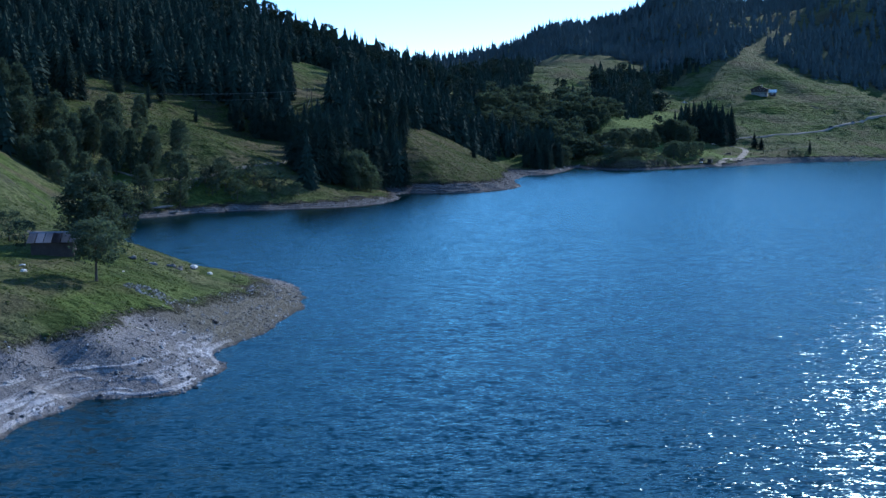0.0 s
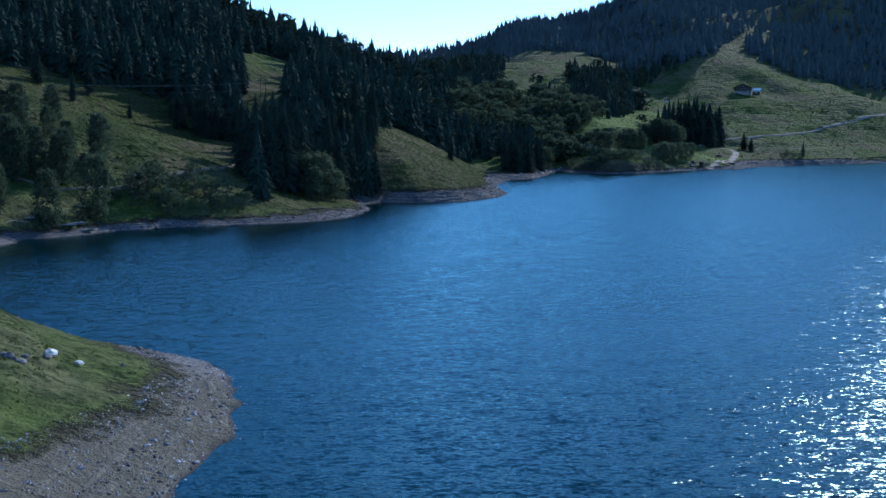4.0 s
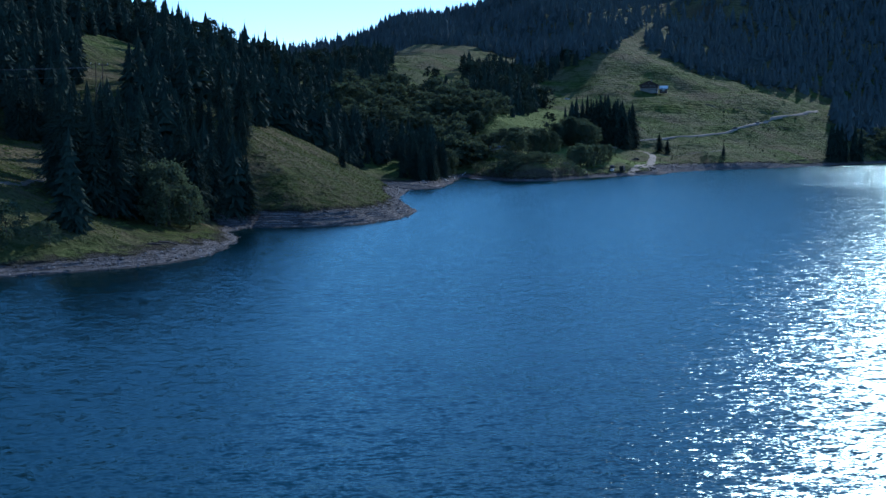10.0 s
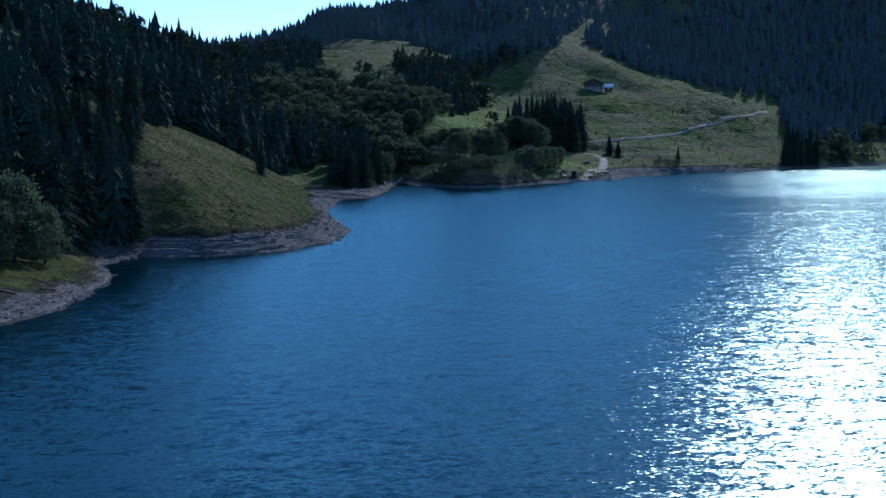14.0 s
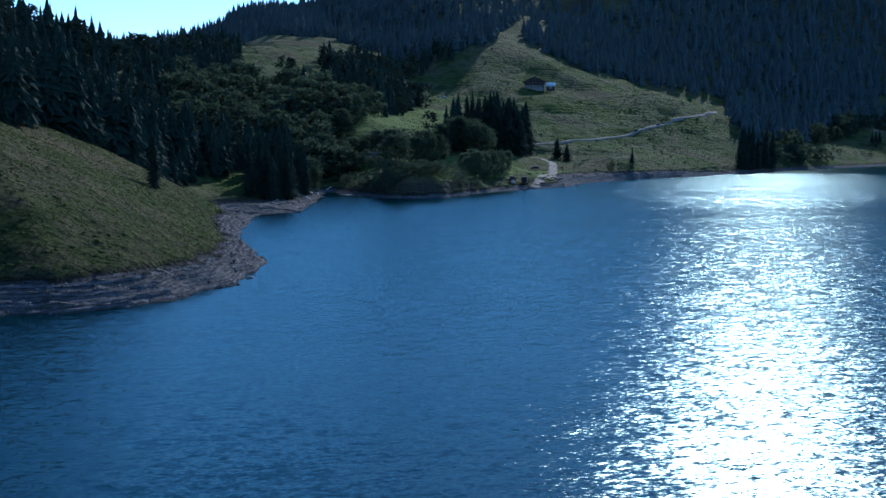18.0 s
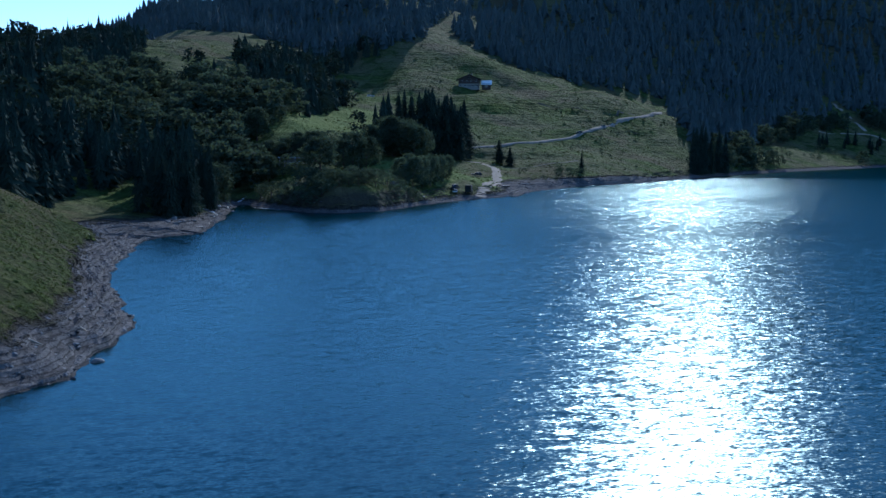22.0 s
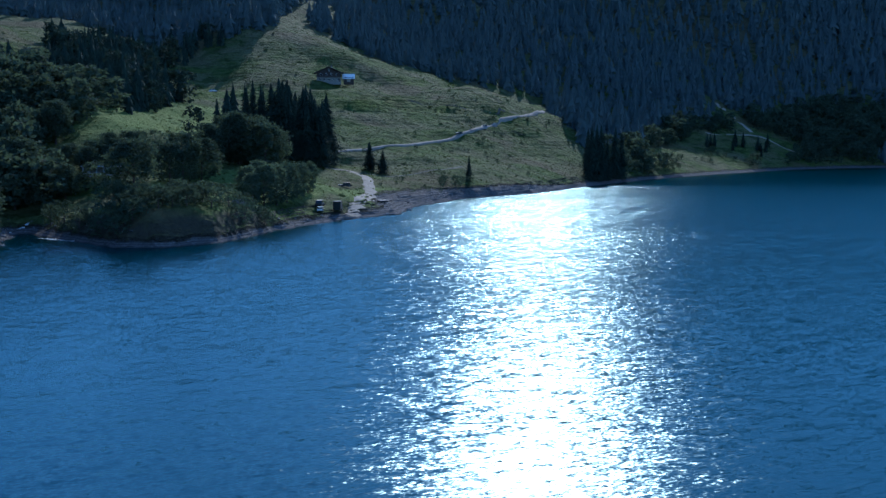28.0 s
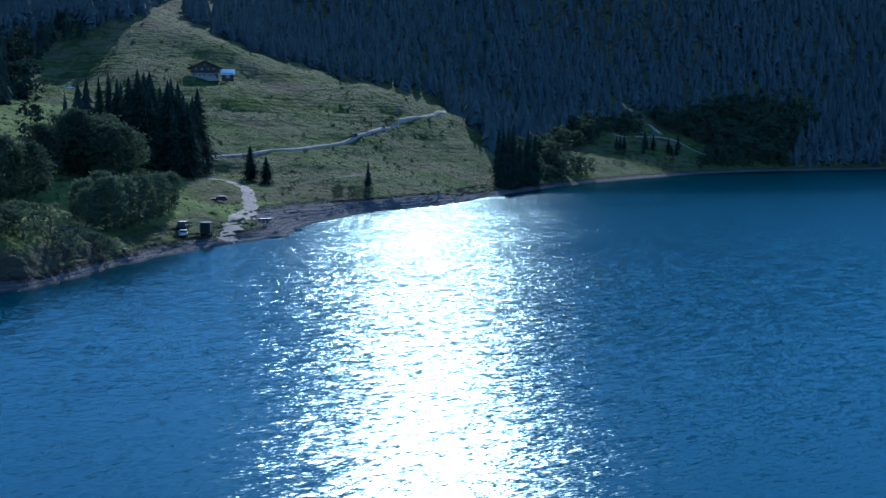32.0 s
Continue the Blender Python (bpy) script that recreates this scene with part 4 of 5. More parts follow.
# ---- tracks and paths ----
def smooth_line(points, gap=1.5):
    p = np.array([points[0], *points, points[-1]], float)
    out = []
    for a, b, c, d in zip(p, p[1:], p[2:], p[3:]):
        for u in np.arange(0, 1, gap / max(gap, np.linalg.norm(c - b))):
            out.append(0.5 * (2 * b + (c - a) * u + (2 * a - 5 * b + 4 * c - d) * u * u + (3 * b - a - 3 * c + d) * u ** 3))
    return np.array(out + [p[-1]])


def track(name, points, wide, mat, label, lift=0.12, category="road", levelled=False):
    """A strip of road that follows the ground."""
    line = smooth_line(points)
    way = np.gradient(line, axis=0)
    side = np.stack([-way[:, 1], way[:, 0]], -1) / np.linalg.norm(way, axis=1, keepdims=True)
    across = np.linspace(-0.5, 0.5, 7)
    ragged = 1 + 0.18 * rough(line[:, 0], line[:, 1], 3.0, 11)
    v = (line[:, None, :] + side[:, None, :] * (across * wide)[None, :, None] * ragged[:, None, None]).reshape(-1, 2)
    top = lift - (1.3 if levelled else 0.28) * (np.abs(np.tile(across, len(line))) * 2) ** 6
    z = land(v[:, 0], v[:, 1]).reshape(-1, 7)
    level = np.stack([np.convolve(np.pad(z[:, k], 5, mode="edge"), np.ones(11) / 11, "valid") for k in range(7)], -1) if levelled else z
    z = level.ravel() + top + 0.03 * rough(v[:, 0], v[:, 1], 0.8, 12)
    i = (np.arange(len(line) - 1)[:, None] * 7 + np.arange(6)[None, :]).ravel()
    ob = new(name, mesh_of(name, np.column_stack([v, z]), np.stack([i, i + 7, i + 8, i + 1], -1), mat, True))
    return tagged(ob, label, category, kind="structure")


track("road", [(196, 850), (206, 862), (217, 885), (230, 910), (257, 927), (279, 938), (308, 960), (334, 978), (363, 1003), (389, 1025), (413, 1048), (436, 1075), (450, 1100)], 2.4, GRAVEL, "pale gravel track climbing across the meadow", 0.75, levelled=True)
track("road_ramp", [(203, 858), (214, 869), (223, 868), (222, 850), (213, 824), (203, 800), (193, 781), (184, 764), (178, 753)], 5.0, GRAVEL, "washed gravel ramp running down into the lake", 0.16)
track("path_shore", [(223, 866), (238, 868), (252, 871), (268, 876), (282, 886)], 1.5, TRODDEN, "thin pale path along the lakeside meadow")
track("path_west", [(-96, 338), (-81, 346), (-66, 363), (-58, 378), (-57, 400), (-58, 424), (-55, 440), (-46, 465)], 1.5, TRODDEN, "narrow pale path crossing the sunny slope")
track("path_upper", [(297, 1040), (322, 1046), (339, 1042), (349, 1027), (367, 1022), (393, 1032)], 1.3, TRODDEN, "trodden path from the chalet down to the track")
track("path_hut", [(-64, 182), (-58, 171), (-54, 162), (-52, 156)], 4.5, TRODDEN, "stony yard and path behind the hut")
track("scree_upper", [(708, 1238), (703, 1210), (697, 1180)], 4.0, GRAVEL, "pale scree scar on the shaded mountainside", 0.3, "scree")
track("scree_lower", [(640, 1168), (668, 1173), (700, 1172), (720, 1150)], 2.2, GRAVEL, "pale cut of a forest road above the shore", 0.3, "scree")


# ---- buildings ----
def window(parent, x, y, z, wide, tall, mat):
    w = part("window", box(x - wide / 2, y - 0.06, z, x + wide / 2, y - 0.01, z + tall), mat, parent)
    part("pane", box(x - wide / 2 + 0.09, y - 0.09, z + 0.09, x - 0.03, y - 0.055, z + tall - 0.09), GLASS, w)
    part("pane", box(x + 0.03, y - 0.09, z + 0.09, x + wide / 2 - 0.09, y - 0.055, z + tall - 0.09), GLASS, w)
    return w


def prism(profile, y0, y1):
    """An outline in x and z, drawn out along y."""
    bm = bmesh.new()
    a = [bm.verts.new((x, y0, z)) for x, z in profile]
    b = [bm.verts.new((x, y1, z)) for x, z in profile]
    bm.faces.new(a)
    bm.faces.new(b[::-1])
    for k in range(len(a)):
        j = (k + 1) % len(a)
        bm.faces.new((a[k], b[k], b[j], a[j]))
    bmesh.ops.recalc_face_normals(bm, faces=bm.faces)
    return bm


def chalet(x, y, turn):
    ob = new("chalet")
    ob.matrix_basis = pose(x, y, height(x, y) - 0.8, 0, 0, turn) @ Matrix.Diagonal((0.86, 0.86, 0.9, 1))
    part("ground_floor", box(-8, -6, -1.5, 8, 7, 3.2), WHITE_WALL, ob, "white plastered ground floor")
    part("upper_floor", prism([(-8.05, 3.2), (8.05, 3.2), (8.05, 6.0), (0, 9.4), (-8.05, 6.0)], -6.05, 7.05), DARK_WOOD, ob, "dark timber upper floor and gable")
    for s in (-1, 1):
        part("roof", prism([(0, 9.45), (s * 9.8, 5.35), (s * 9.8, 5.60), (0, 9.72)], -7.6, 8.2), ROOF_DARK, ob, "dark shingled roof slope")
    chimney = part("chimney", box(1.4, 2.0, 8.0, 2.2, 2.8, 10.9), WHITE_WALL, ob)
    part("cap", box(1.3, 1.9, 10.9, 2.3, 2.9, 11.05), ROOF_DARK, chimney)
    for k in range(5):
        window(ob, -6 + 3.0 * k, -6.05, 1.0, 1.3, 1.3, WHITE_PAINT)
    for k in range(4):
        window(ob, -5.1 + 3.4 * k, -6.08, 4.0, 1.2, 1.4, WHITE_PAINT)
    window(ob, 0, -6.08, 6.8, 1.2, 1.1, WHITE_PAINT)
    part("door", box(6.6, -6.08, 0, 7.6, -6.0, 2.1), DARK_WOOD, ob)
    balcony = part("balcony", box(-8.6, -7.4, 3.15, 8.6, -6.0, 3.32), DARK_WOOD, ob)
    part("handrail", box(-8.6, -7.42, 4.2, 8.6, -7.3, 4.32), DARK_WOOD, balcony)
    slat = bpy.data.meshes.new("slat")
    bm = box(-0.11, -7.40, 3.32, 0.11, -7.34, 4.2)
    bm.to_mesh(slat)
    bm.free()
    slat.materials.append(DARK_WOOD)
    for k in range(38):
        share("slat", slat, balcony, pose(-8.4 + 0.454 * k, 0, 0))
    tagged(ob, "broad alpine chalet with white ground floor and dark gable roof", "house")
    shed = new("shed")
    shed.matrix_basis = ob.matrix_basis @ pose(13.2, 2.5, 0.6)
    part("wall", box(-3.4, -3, -1.8, 3.4, 3, 2.6), DARK_WOOD, shed)
    part("roof", box(-4.2, -2.6, -0.08, 4.2, 2.6, 0.08, bevel=0.02), GLARE_SHEET, shed, "steep sheet metal roof, sky glare painted in white").matrix_basis = pose(0, -1.6, 3.3, 38, 0, 0)
    part("roof", box(-4.2, -2.6, -0.08, 4.2, 2.6, 0.08, bevel=0.02), ROOF_DARK, shed).matrix_basis = pose(0, 2.5, 3.3, -38, 0, 0)
    part("door", box(-1.2, -3.06, -0.2, 1.2, -3.0, 2.0), GREY_WOOD, shed)
    tagged(shed, "small dark shed with bright metal roof beside the chalet", "shed")


chalet(292, 1074, -21)


def hut(x, y, turn):
    ob = new("wooden_hut")
    ob.matrix_basis = pose(x, y, height(x, y) - 0.25, 0, 0, turn) @ Matrix.Diagonal((1.0, 0.95, 0.90, 1))
    part("wall", box(-2.6, -1.9, 0, 2.6, -1.78, 2.35), DARK_WOOD, ob)
    part("wall", box(-2.6, 1.78, 0, 2.6, 1.9, 2.35), DARK_WOOD, ob)
    for s in (-1, 1):
        part("gable_wall", prism([(-1.78, 0), (1.78, 0), (1.78, 2.3), (0, 3.25), (-1.78, 2.3)], s * 2.6 - 0.06, s * 2.6 + 0.06), DARK_WOOD, ob).matrix_basis = pose(0, 0, 0, 0, 0, 90)
    board = bpy.data.meshes.new("board")
    bm = box(-0.09, -1.95, 0.05, 0.09, -1.905, 2.3, bevel=0.01)
    bm.to_mesh(board)
    bm.free()
    board.materials.append(DARK_WOOD)
    for k in range(25):
        if k not in (8, 9, 10, 11):
            share("board", board, ob, pose(-2.48 + 0.207 * k, 0.01 * math.sin(k * 2.3), 0))
    part("door", box(-0.85, -1.96, 0.05, -0.1, -1.91, 1.9), DARK_WOOD, ob, "dark plank door")
    for s in (-1, 1):
        sheet = bpy.data.meshes.new("roof_sheet")
        bm = bmesh.new()
        n = 9
        rows = [[bm.verts.new((-0.47 + 0.94 * k / (n - 1), s * yy, zz + (0.035 if k % 2 else 0.0))) for k in range(n)] for yy, zz in ((-0.02, 3.42), (1.25, 2.78), (2.5, 2.12))]
        for p, q in zip(rows, rows[1:]):
            for k in range(n - 1):
                bm.faces.new((p[k], p[k + 1], q[k + 1], q[k]))
        bmesh.ops.solidify(bm, geom=bm.faces[:], thickness=0.03)
        bmesh.ops.recalc_face_normals(bm, faces=bm.faces)
        bm.to_mesh(sheet)
        bm.free()
        sheet.materials.append(SHEET)
        for k in range(6):
            share("roof_sheet", sheet, ob, pose(-2.6 + 1.04 * k, 0, 0.012 * (k % 2), 0, 0, 0.6 * math.sin(k * 1.9)))
    part("ridge_cap", prism([(-0.2, 3.36), (0, 3.47), (0.2, 3.36), (0, 3.52)], -3.0, 3.0), SHEET, ob).matrix_basis = pose(0, 0, 0, 0, 0, 90)
    tagged(ob, "small dark timber hut with grey corrugated roof on the peninsula", "hut")


hut(-50.0, 149.0, 8)


def shelter(x, y, turn):
    """A long low concrete gallery, half hidden by trees."""
    ob = new("concrete_gallery")
    ob.matrix_basis = pose(x, y, height(x, y) - 0.5, 0, 0, turn)
    part("back_wall", box(-5, 1.2, 0, 5, 1.5, 3.2), CONCRETE, ob)
    part("roof_slab", box(-5.3, -1.6, 3.2, 5.3, 1.7, 3.55, bevel=0.04), CONCRETE, ob)
    for k in range(6):
        part("pillar", box(-4.9 + 1.9 * k, -1.4, 0, -4.5 + 1.9 * k, -1.0, 3.2, bevel=0.03), CONCRETE, ob)
    tagged(ob, "low grey concrete gallery with pillars among the trees", "gallery")


shelter(111, 772, -28)


# ---- vehicles ----
def wheel_set(ob, length, track_width, r):
    for sx in (-1, 1):
        for sy in (-1, 1):
            x, y = sx * length * 0.31, sy * track_width
            bm = rod((x, y - 0.11, r), (x, y + 0.11, r), r, r, 18)
            bmesh.ops.bevel(bm, geom=[e for e in bm.edges if len({v.co.y > y for v in e.verts}) == 1], offset=0.03, segments=1, affect="EDGES")
            w = part("wheel", bm, RUBBER, ob)
            part("rim", rod((x, y + sy * 0.10, r), (x, y + sy * 0.125, r), r * 0.6, r * 0.55, 14), STEEL, w)


def car(name, x, y, turn, length, tall, paint, label, boxy=0.0):
    ob = new(name)
    ob.matrix_basis = pose(x, y, height(x, y) + 0.02, 0, 0, turn)
    h, w = length / 2, 0.88 if not boxy else 0.98
    deck = 0.62 * tall
    body = prism([(-h, 0.38), (h, 0.36), (h + 0.04, 0.62), (h * 0.93, deck * 0.92), (h * 0.45, deck), (-h * 0.96, deck), (-h - 0.03, 0.7)], -w, w)
    bmesh.ops.bevel(body, geom=body.edges[:], offset=0.07, segments=2, affect="EDGES")
    part("body", body, paint, ob)
    nose = h * (0.40 if not boxy else 0.55)
    cabin = prism([(nose, deck - 0.05), (nose - 0.45, tall - 0.06), (-h * 0.72, tall - 0.06), (-h * (0.88 + boxy * 0.06), deck - 0.05)], -w + 0.10, w - 0.10)
    bmesh.ops.bevel(cabin, geom=cabin.edges[:], offset=0.06, segments=2, affect="EDGES")
    part("windows", cabin, GLASS, ob, "dark window band")
    part("roof", box(-h * 0.74, -w + 0.12, tall - 0.09, nose - 0.40, w - 0.12, tall, bevel=0.04), paint, ob)
    for s in (-1, 1):
        part("headlight", box(h - 0.06, s * 0.58 - 0.17, 0.60, h + 0.05, s * 0.58 + 0.17, 0.76, bevel=0.02), LAMP_GLASS, ob)
        part("tail_light", box(-h - 0.05, s * 0.62 - 0.12, 0.66, -h + 0.04, s * 0.62 + 0.12, 0.86, bevel=0.02), BARK, ob)
        part("mirror", box(nose - 0.25, s * (w + 0.08) - 0.08, deck, nose - 0.10, s * (w + 0.08) + 0.08, deck + 0.14, bevel=0.02), paint, ob)
    wheel_set(ob, length, w - 0.09, 0.34)
    return tagged(ob, label, "car")


def truck(x, y, turn):
    ob = new("box_truck")
    ob.matrix_basis = pose(x, y, height(x, y) + 0.02, 0, 0, turn)
    part("chassis", box(-2.6, -0.8, 0.55, 2.7, 0.8, 0.8, bevel=0.03), BLACK_PAINT, ob)
    part("cargo_box", box(-2.7, -1.1, 0.8, 1.05, 1.1, 3.1, bevel=0.06), GREEN_PAINT, ob)
    cab = prism([(1.15, 0.6), (2.8, 0.6), (2.85, 1.3), (2.45, 2.35), (1.15, 2.45)], -1.0, 1.0)
    bmesh.ops.bevel(cab, geom=cab.edges[:], offset=0.08, segments=2, affect="EDGES")
    cab = part("cab", cab, BLACK_PAINT, ob)
    part("windscreen", prism([(2.50, 2.25), (2.84, 1.36), (2.88, 1.38), (2.55, 2.27)], -0.85, 0.85), GLASS, cab)
    part("bumper", box(2.7, -1.0, 0.4, 2.95, 1.0, 0.65, bevel=0.03), GREY_PAINT, ob)
    for s in (-1, 1):
        part("headlight", box(2.82, s * 0.75 - 0.15, 0.78, 2.92, s * 0.75 + 0.15, 0.98, bevel=0.02), LAMP_GLASS, cab)
        part("mirror", box(2.3, s * 1.15 - 0.08, 1.5, 2.42, s * 1.15 + 0.08, 1.95, bevel=0.02), BLACK_PAINT, cab)
    wheel_set(ob, 5.4, 0.95, 0.42)
    tagged(ob, "dark box truck parked on the gravel at the waterline", "truck")


truck(174, 754, 62)
car("pickup_car", 169, 755.5, 60, 4.5, 1.85, BLACK_PAINT, "black off-road car parked at the lake edge", 1.0)
car("hatchback_car", 167.5, 751, 70, 4.0, 1.5, WHITE_PAINT, "white hatchback parked beside the dark truck")
car("estate_car", 200.5, 816, 160, 4.6, 1.55, BLACK_PAINT, "black estate car parked on the green verge")
car("saloon_car", 349, 991, 218, 4.4, 1.5, GREY_PAINT, "grey car on the gravel track in the meadow")
car("white_car", 221, 1062, 20, 4.3, 1.6, WHITE_PAINT, "white car parked on the pasture below the wood")
car("small_car", 324, 971.5, 215, 4.1, 1.5, BLACK_PAINT, "dark car on the gravel track in the meadow")


def trailer(x, y, turn):
    ob = new("boat_trailer")
    ob.matrix_basis = pose(x, y, height(x, y) + 0.02, 0, 0, turn)
    hull = prism([(-1.9, 0.9), (-1.7, 0.55), (1.3, 0.5), (2.1, 1.1), (-1.9, 1.15)], -0.75, 0.75)
    bmesh.ops.bevel(hull, geom=hull.edges[:], offset=0.12, segments=2, affect="EDGES")
    part("hull", hull, BLACK_PAINT, ob)
    part("drawbar", rod((-1.6, 0, 0.45), (-5.2, 0, 0.30), 0.07, 0.07), STEEL, ob, "long pale steel drawbar")
    for s in (-1, 1):
        part("wheel", rod((0, s * 0.8, 0.3), (0, s * 1.0, 0.3), 0.3, 0.3, 16), RUBBER, ob)
    tagged(ob, "black boat on a trailer with pale drawbar by the shore", "trailer")


trailer(201, 784, 8)


# ---- power line ----
def power_pole(x, y, tall, turn):
    ob = new("power_pole")
    ob.matrix_basis = pose(x, y, height(x, y) - 0.3, 0, 0, turn)
    for s in (-1, 1):
        part("pole", rod((s * 1.1, 0, 0), (s * 0.9, 0, tall), 0.15, 0.11, 10), DARK_WOOD, ob)
    part("crossarm", box(-2.6, -0.09, tall - 0.9, 2.6, 0.09, tall - 0.7), DARK_WOOD, ob)
    part("brace", rod((-1.0, 0.05, tall * 0.45), (0.95, 0.05, tall * 0.8), 0.06, 0.06), GREY_WOOD, ob)
    for x in (-2.4, 0, 2.4):
        part("insulator", rod((x, 0, tall - 0.7), (x, 0, tall - 0.2), 0.09, 0.05), WHITE_PAINT, ob)
    return tagged(ob, "wooden double power pole with steel crossarm on the slope", "pole", "power poles")


power_pole(-62, 688, 15, 20)
power_pole(-58, 512, 17, 10)
power_pole(-185, 452, 16, 10)
for k, (dy, dz) in enumerate(((-2.4, 0), (0, 0.1), (2.4, 0), (0.6, -2.6))):
    a, b = Vector((-185, 452 + dy, 43.0 + dz)), Vector((-58, 512 + dy, 41.5 + dz))
    bm = bmesh.new()
    pts = [a.lerp(b, u / 16) - Vector((0, 0, 3.0 * 4 * (u / 16) * (1 - u / 16))) for u in range(17)]
    for p, q in zip(pts, pts[1:]):
        rod(p, q, 0.024, 0.024, 5, bm)
    cable = part("power_cable", bm, STEEL, None)
    tagged(cable, "thin grey power cable slung across the slope", "cable", "power cables")


# ---- stones, logs, foam, grass ----
def stone_mesh(seed, mat, rounds=2):
    r = random.Random(seed)
    bm = bmesh.new()
    bmesh.ops.create_icosphere(bm, subdivisions=rounds, radius=0.5)
    for v in bm.verts:
        n = v.co.normalized()
        v.co *= 1 + 0.22 * math.sin(3.1 * n.x + seed) * math.cos(2.7 * n.y - seed) + 0.14 * math.sin(7 * n.z + 5 * n.x + seed) + r.uniform(-.05, .05)
        v.co.z *= 0.68
    me = bpy.data.meshes.new("stone")
    bm.to_mesh(me)
    bm.free()
    me.materials.append(mat)
    return me


GREY_STONES, PALE_STONES = [stone_mesh(k, BOULDER) for k in range(4)], [stone_mesh(9 + k, WHITE_STONE) for k in range(2)]


def boulder(x, y, size, pale, label, group="boulders on the peninsula", sink=0.25):
    ob = new("boulder", rng.choice(PALE_STONES if pale else GREY_STONES))
    ob.matrix_basis = Matrix.LocRotScale((x, y, max(height(x, y), -0.1) + size * (0.34 - sink)), Euler((rng.uniform(-.2, .2), rng.uniform(-.2, .2), rng.uniform(0, 6.3))), (size * rng.uniform(1, 1.35), size, size * rng.uniform(0.8, 1.1)))
    return tagged(ob, label, "boulder", group)


boulder(-35, 162.3, 1.15, True, "white limestone boulder on the grass edge")
boulder(-33, 163.2, 0.8, True, "pale boulder lying at the turf edge")
for x, y, s in ((-36.9, 157.6, 1.1), (-35.9, 157.4, 0.9), (-37.6, 158.2, 0.7), (-34.8, 160.6, 0.7), (-42, 156.5, 1.0), (-39.2, 156.2, 0.8), (-40.5, 157.5, 0.5), (-30, 166, 0.5), (-36.2, 159.4, 0.6)):
    boulder(x, y, s, False, "grey weathered boulder on the green turf")
for x, y, s in ((-50, 137.3, 0.6), (-48, 132, 0.7), (-40.2, 145, 0.35), (-52, 128, 0.4)):
    boulder(x, y, s, True, "pale stone lying in the grass")
boulder(134, 718, 2.8, False, "dark boulder on the stony north shore", "boulders on the north shore")
boulder(136, 719.5, 1.8, False, "dark boulder on the stony north shore", "boulders on the north shore")
boulder(208.5, 780, 1.8, False, "dark boulder standing in shallow water", "boulders on the north shore")
boulder(28, 468, 1.2, False, "grey boulder on the terraced beach", "boulders below the knoll")


r = random.Random(23)
for k in range(46):
    u = r.uniform(0, 1)
    x, y = 52 + 32 * u + r.uniform(-4, 5), 640 + 96 * u + r.uniform(-6, 6)
    if -0.2 < height(x, y) < 2.4:
        boulder(x, y, r.uniform(0.6, 1.7), k % 4 == 0, "river-worn boulder on the stream delta", "boulders on the delta", 0.3)


def slab(x, y, long, wide, turn, tilt):
    ob = new("rock_slab", rng.choice(GREY_STONES))
    ob.matrix_basis = Matrix.LocRotScale((x, y, max(height(x, y), 0) + 0.05), Euler((radians(tilt), radians(-4), radians(turn))), (long, wide, 1.1))
    return tagged(ob, "flat grey rock slab sloping into the water", "rock", "rock slabs in the bay")


for x, y, long, wide, turn, tilt in ((-84, 324, 6, 3, 20, -8), (-79, 326.5, 6, 2.6, 28, -10), (-80, 323.5, 5, 2.2, 15, -7), (-76, 326, 4, 1.8, 30, -9), (-87, 322, 3.5, 2, 10, -6)):
    slab(x, y, long, wide, turn, tilt)


def log(x, y, long, turn, r=0.14, mat=GREY_WOOD, label="bleached driftwood log stranded on the beach"):
    z0 = height(x, y)
    c, s = math.cos(radians(turn)), math.sin(radians(turn))
    a, b = Vector((x - c * long / 2, y - s * long / 2, 0)), Vector((x + c * long / 2, y + s * long / 2, 0))
    a.z, b.z = max(0, height(a.x, a.y)) + r * 0.8, max(0, height(b.x, b.y)) + r * 0.8
    m = a.lerp(b, 0.5)
    m.z = max(m.z, z0 + r * 0.6)
    ob = new("driftwood_log")
    bm = rod(a, m, r, r * 0.85, 8)
    rod(m, b, r * 0.85, r * 0.5, 8, bm)
    part("stem", bm, mat, ob)
    tip = m.lerp(b, 0.4)
    part("branch_stub", rod(tip, tip + Vector((-s * 0.5, c * 0.5, 0.25)), r * 0.35, r * 0.15, 6), mat, ob)
    return tagged(ob, label, "driftwood", "driftwood on the shore")


for x, y, long, turn in ((14.5, 456.5, 2.4, 10), (18, 460, 1.6, 20), (22, 468, 1.5, 30), (27, 478, 1.8, 60), (29, 548, 3, 40), (33, 576, 4, 10), (36, 580, 3, 60), (44, 612, 4, 30), (60, 640, 5, 65), (64, 652, 4, 80), (70, 684, 4, 60), (-76, 345, 3, 15), (-79, 338, 4, 25), (-83, 332, 3, 40), (-93, 319, 3.5, 15), (-90, 318, 2.5, 60), (-88, 320, 3, 35), (-31, 118, 1.8, 60)):
    log(x, y, long, turn)
for x, y, long, turn in ((-27, 380.5, 3.6, 20), (-29, 376, 2.6, 25), (-22, 388, 2.4, 40), (-26, 131, 1.6, 110)):
    log(x, y, long, turn, 0.2, DARK_WOOD, "dark waterlogged log lying on the stones")


def scatter_on(x0, y0, x1, y1, count, seed, low, high):
    r = np.random.RandomState(seed)
    x, y = r.uniform(x0, x1, count), r.uniform(y0, y1, count)
    z = land(x, y)
    ok = (z > low) & (z < high)
    return x[ok], y[ok], z[ok], r


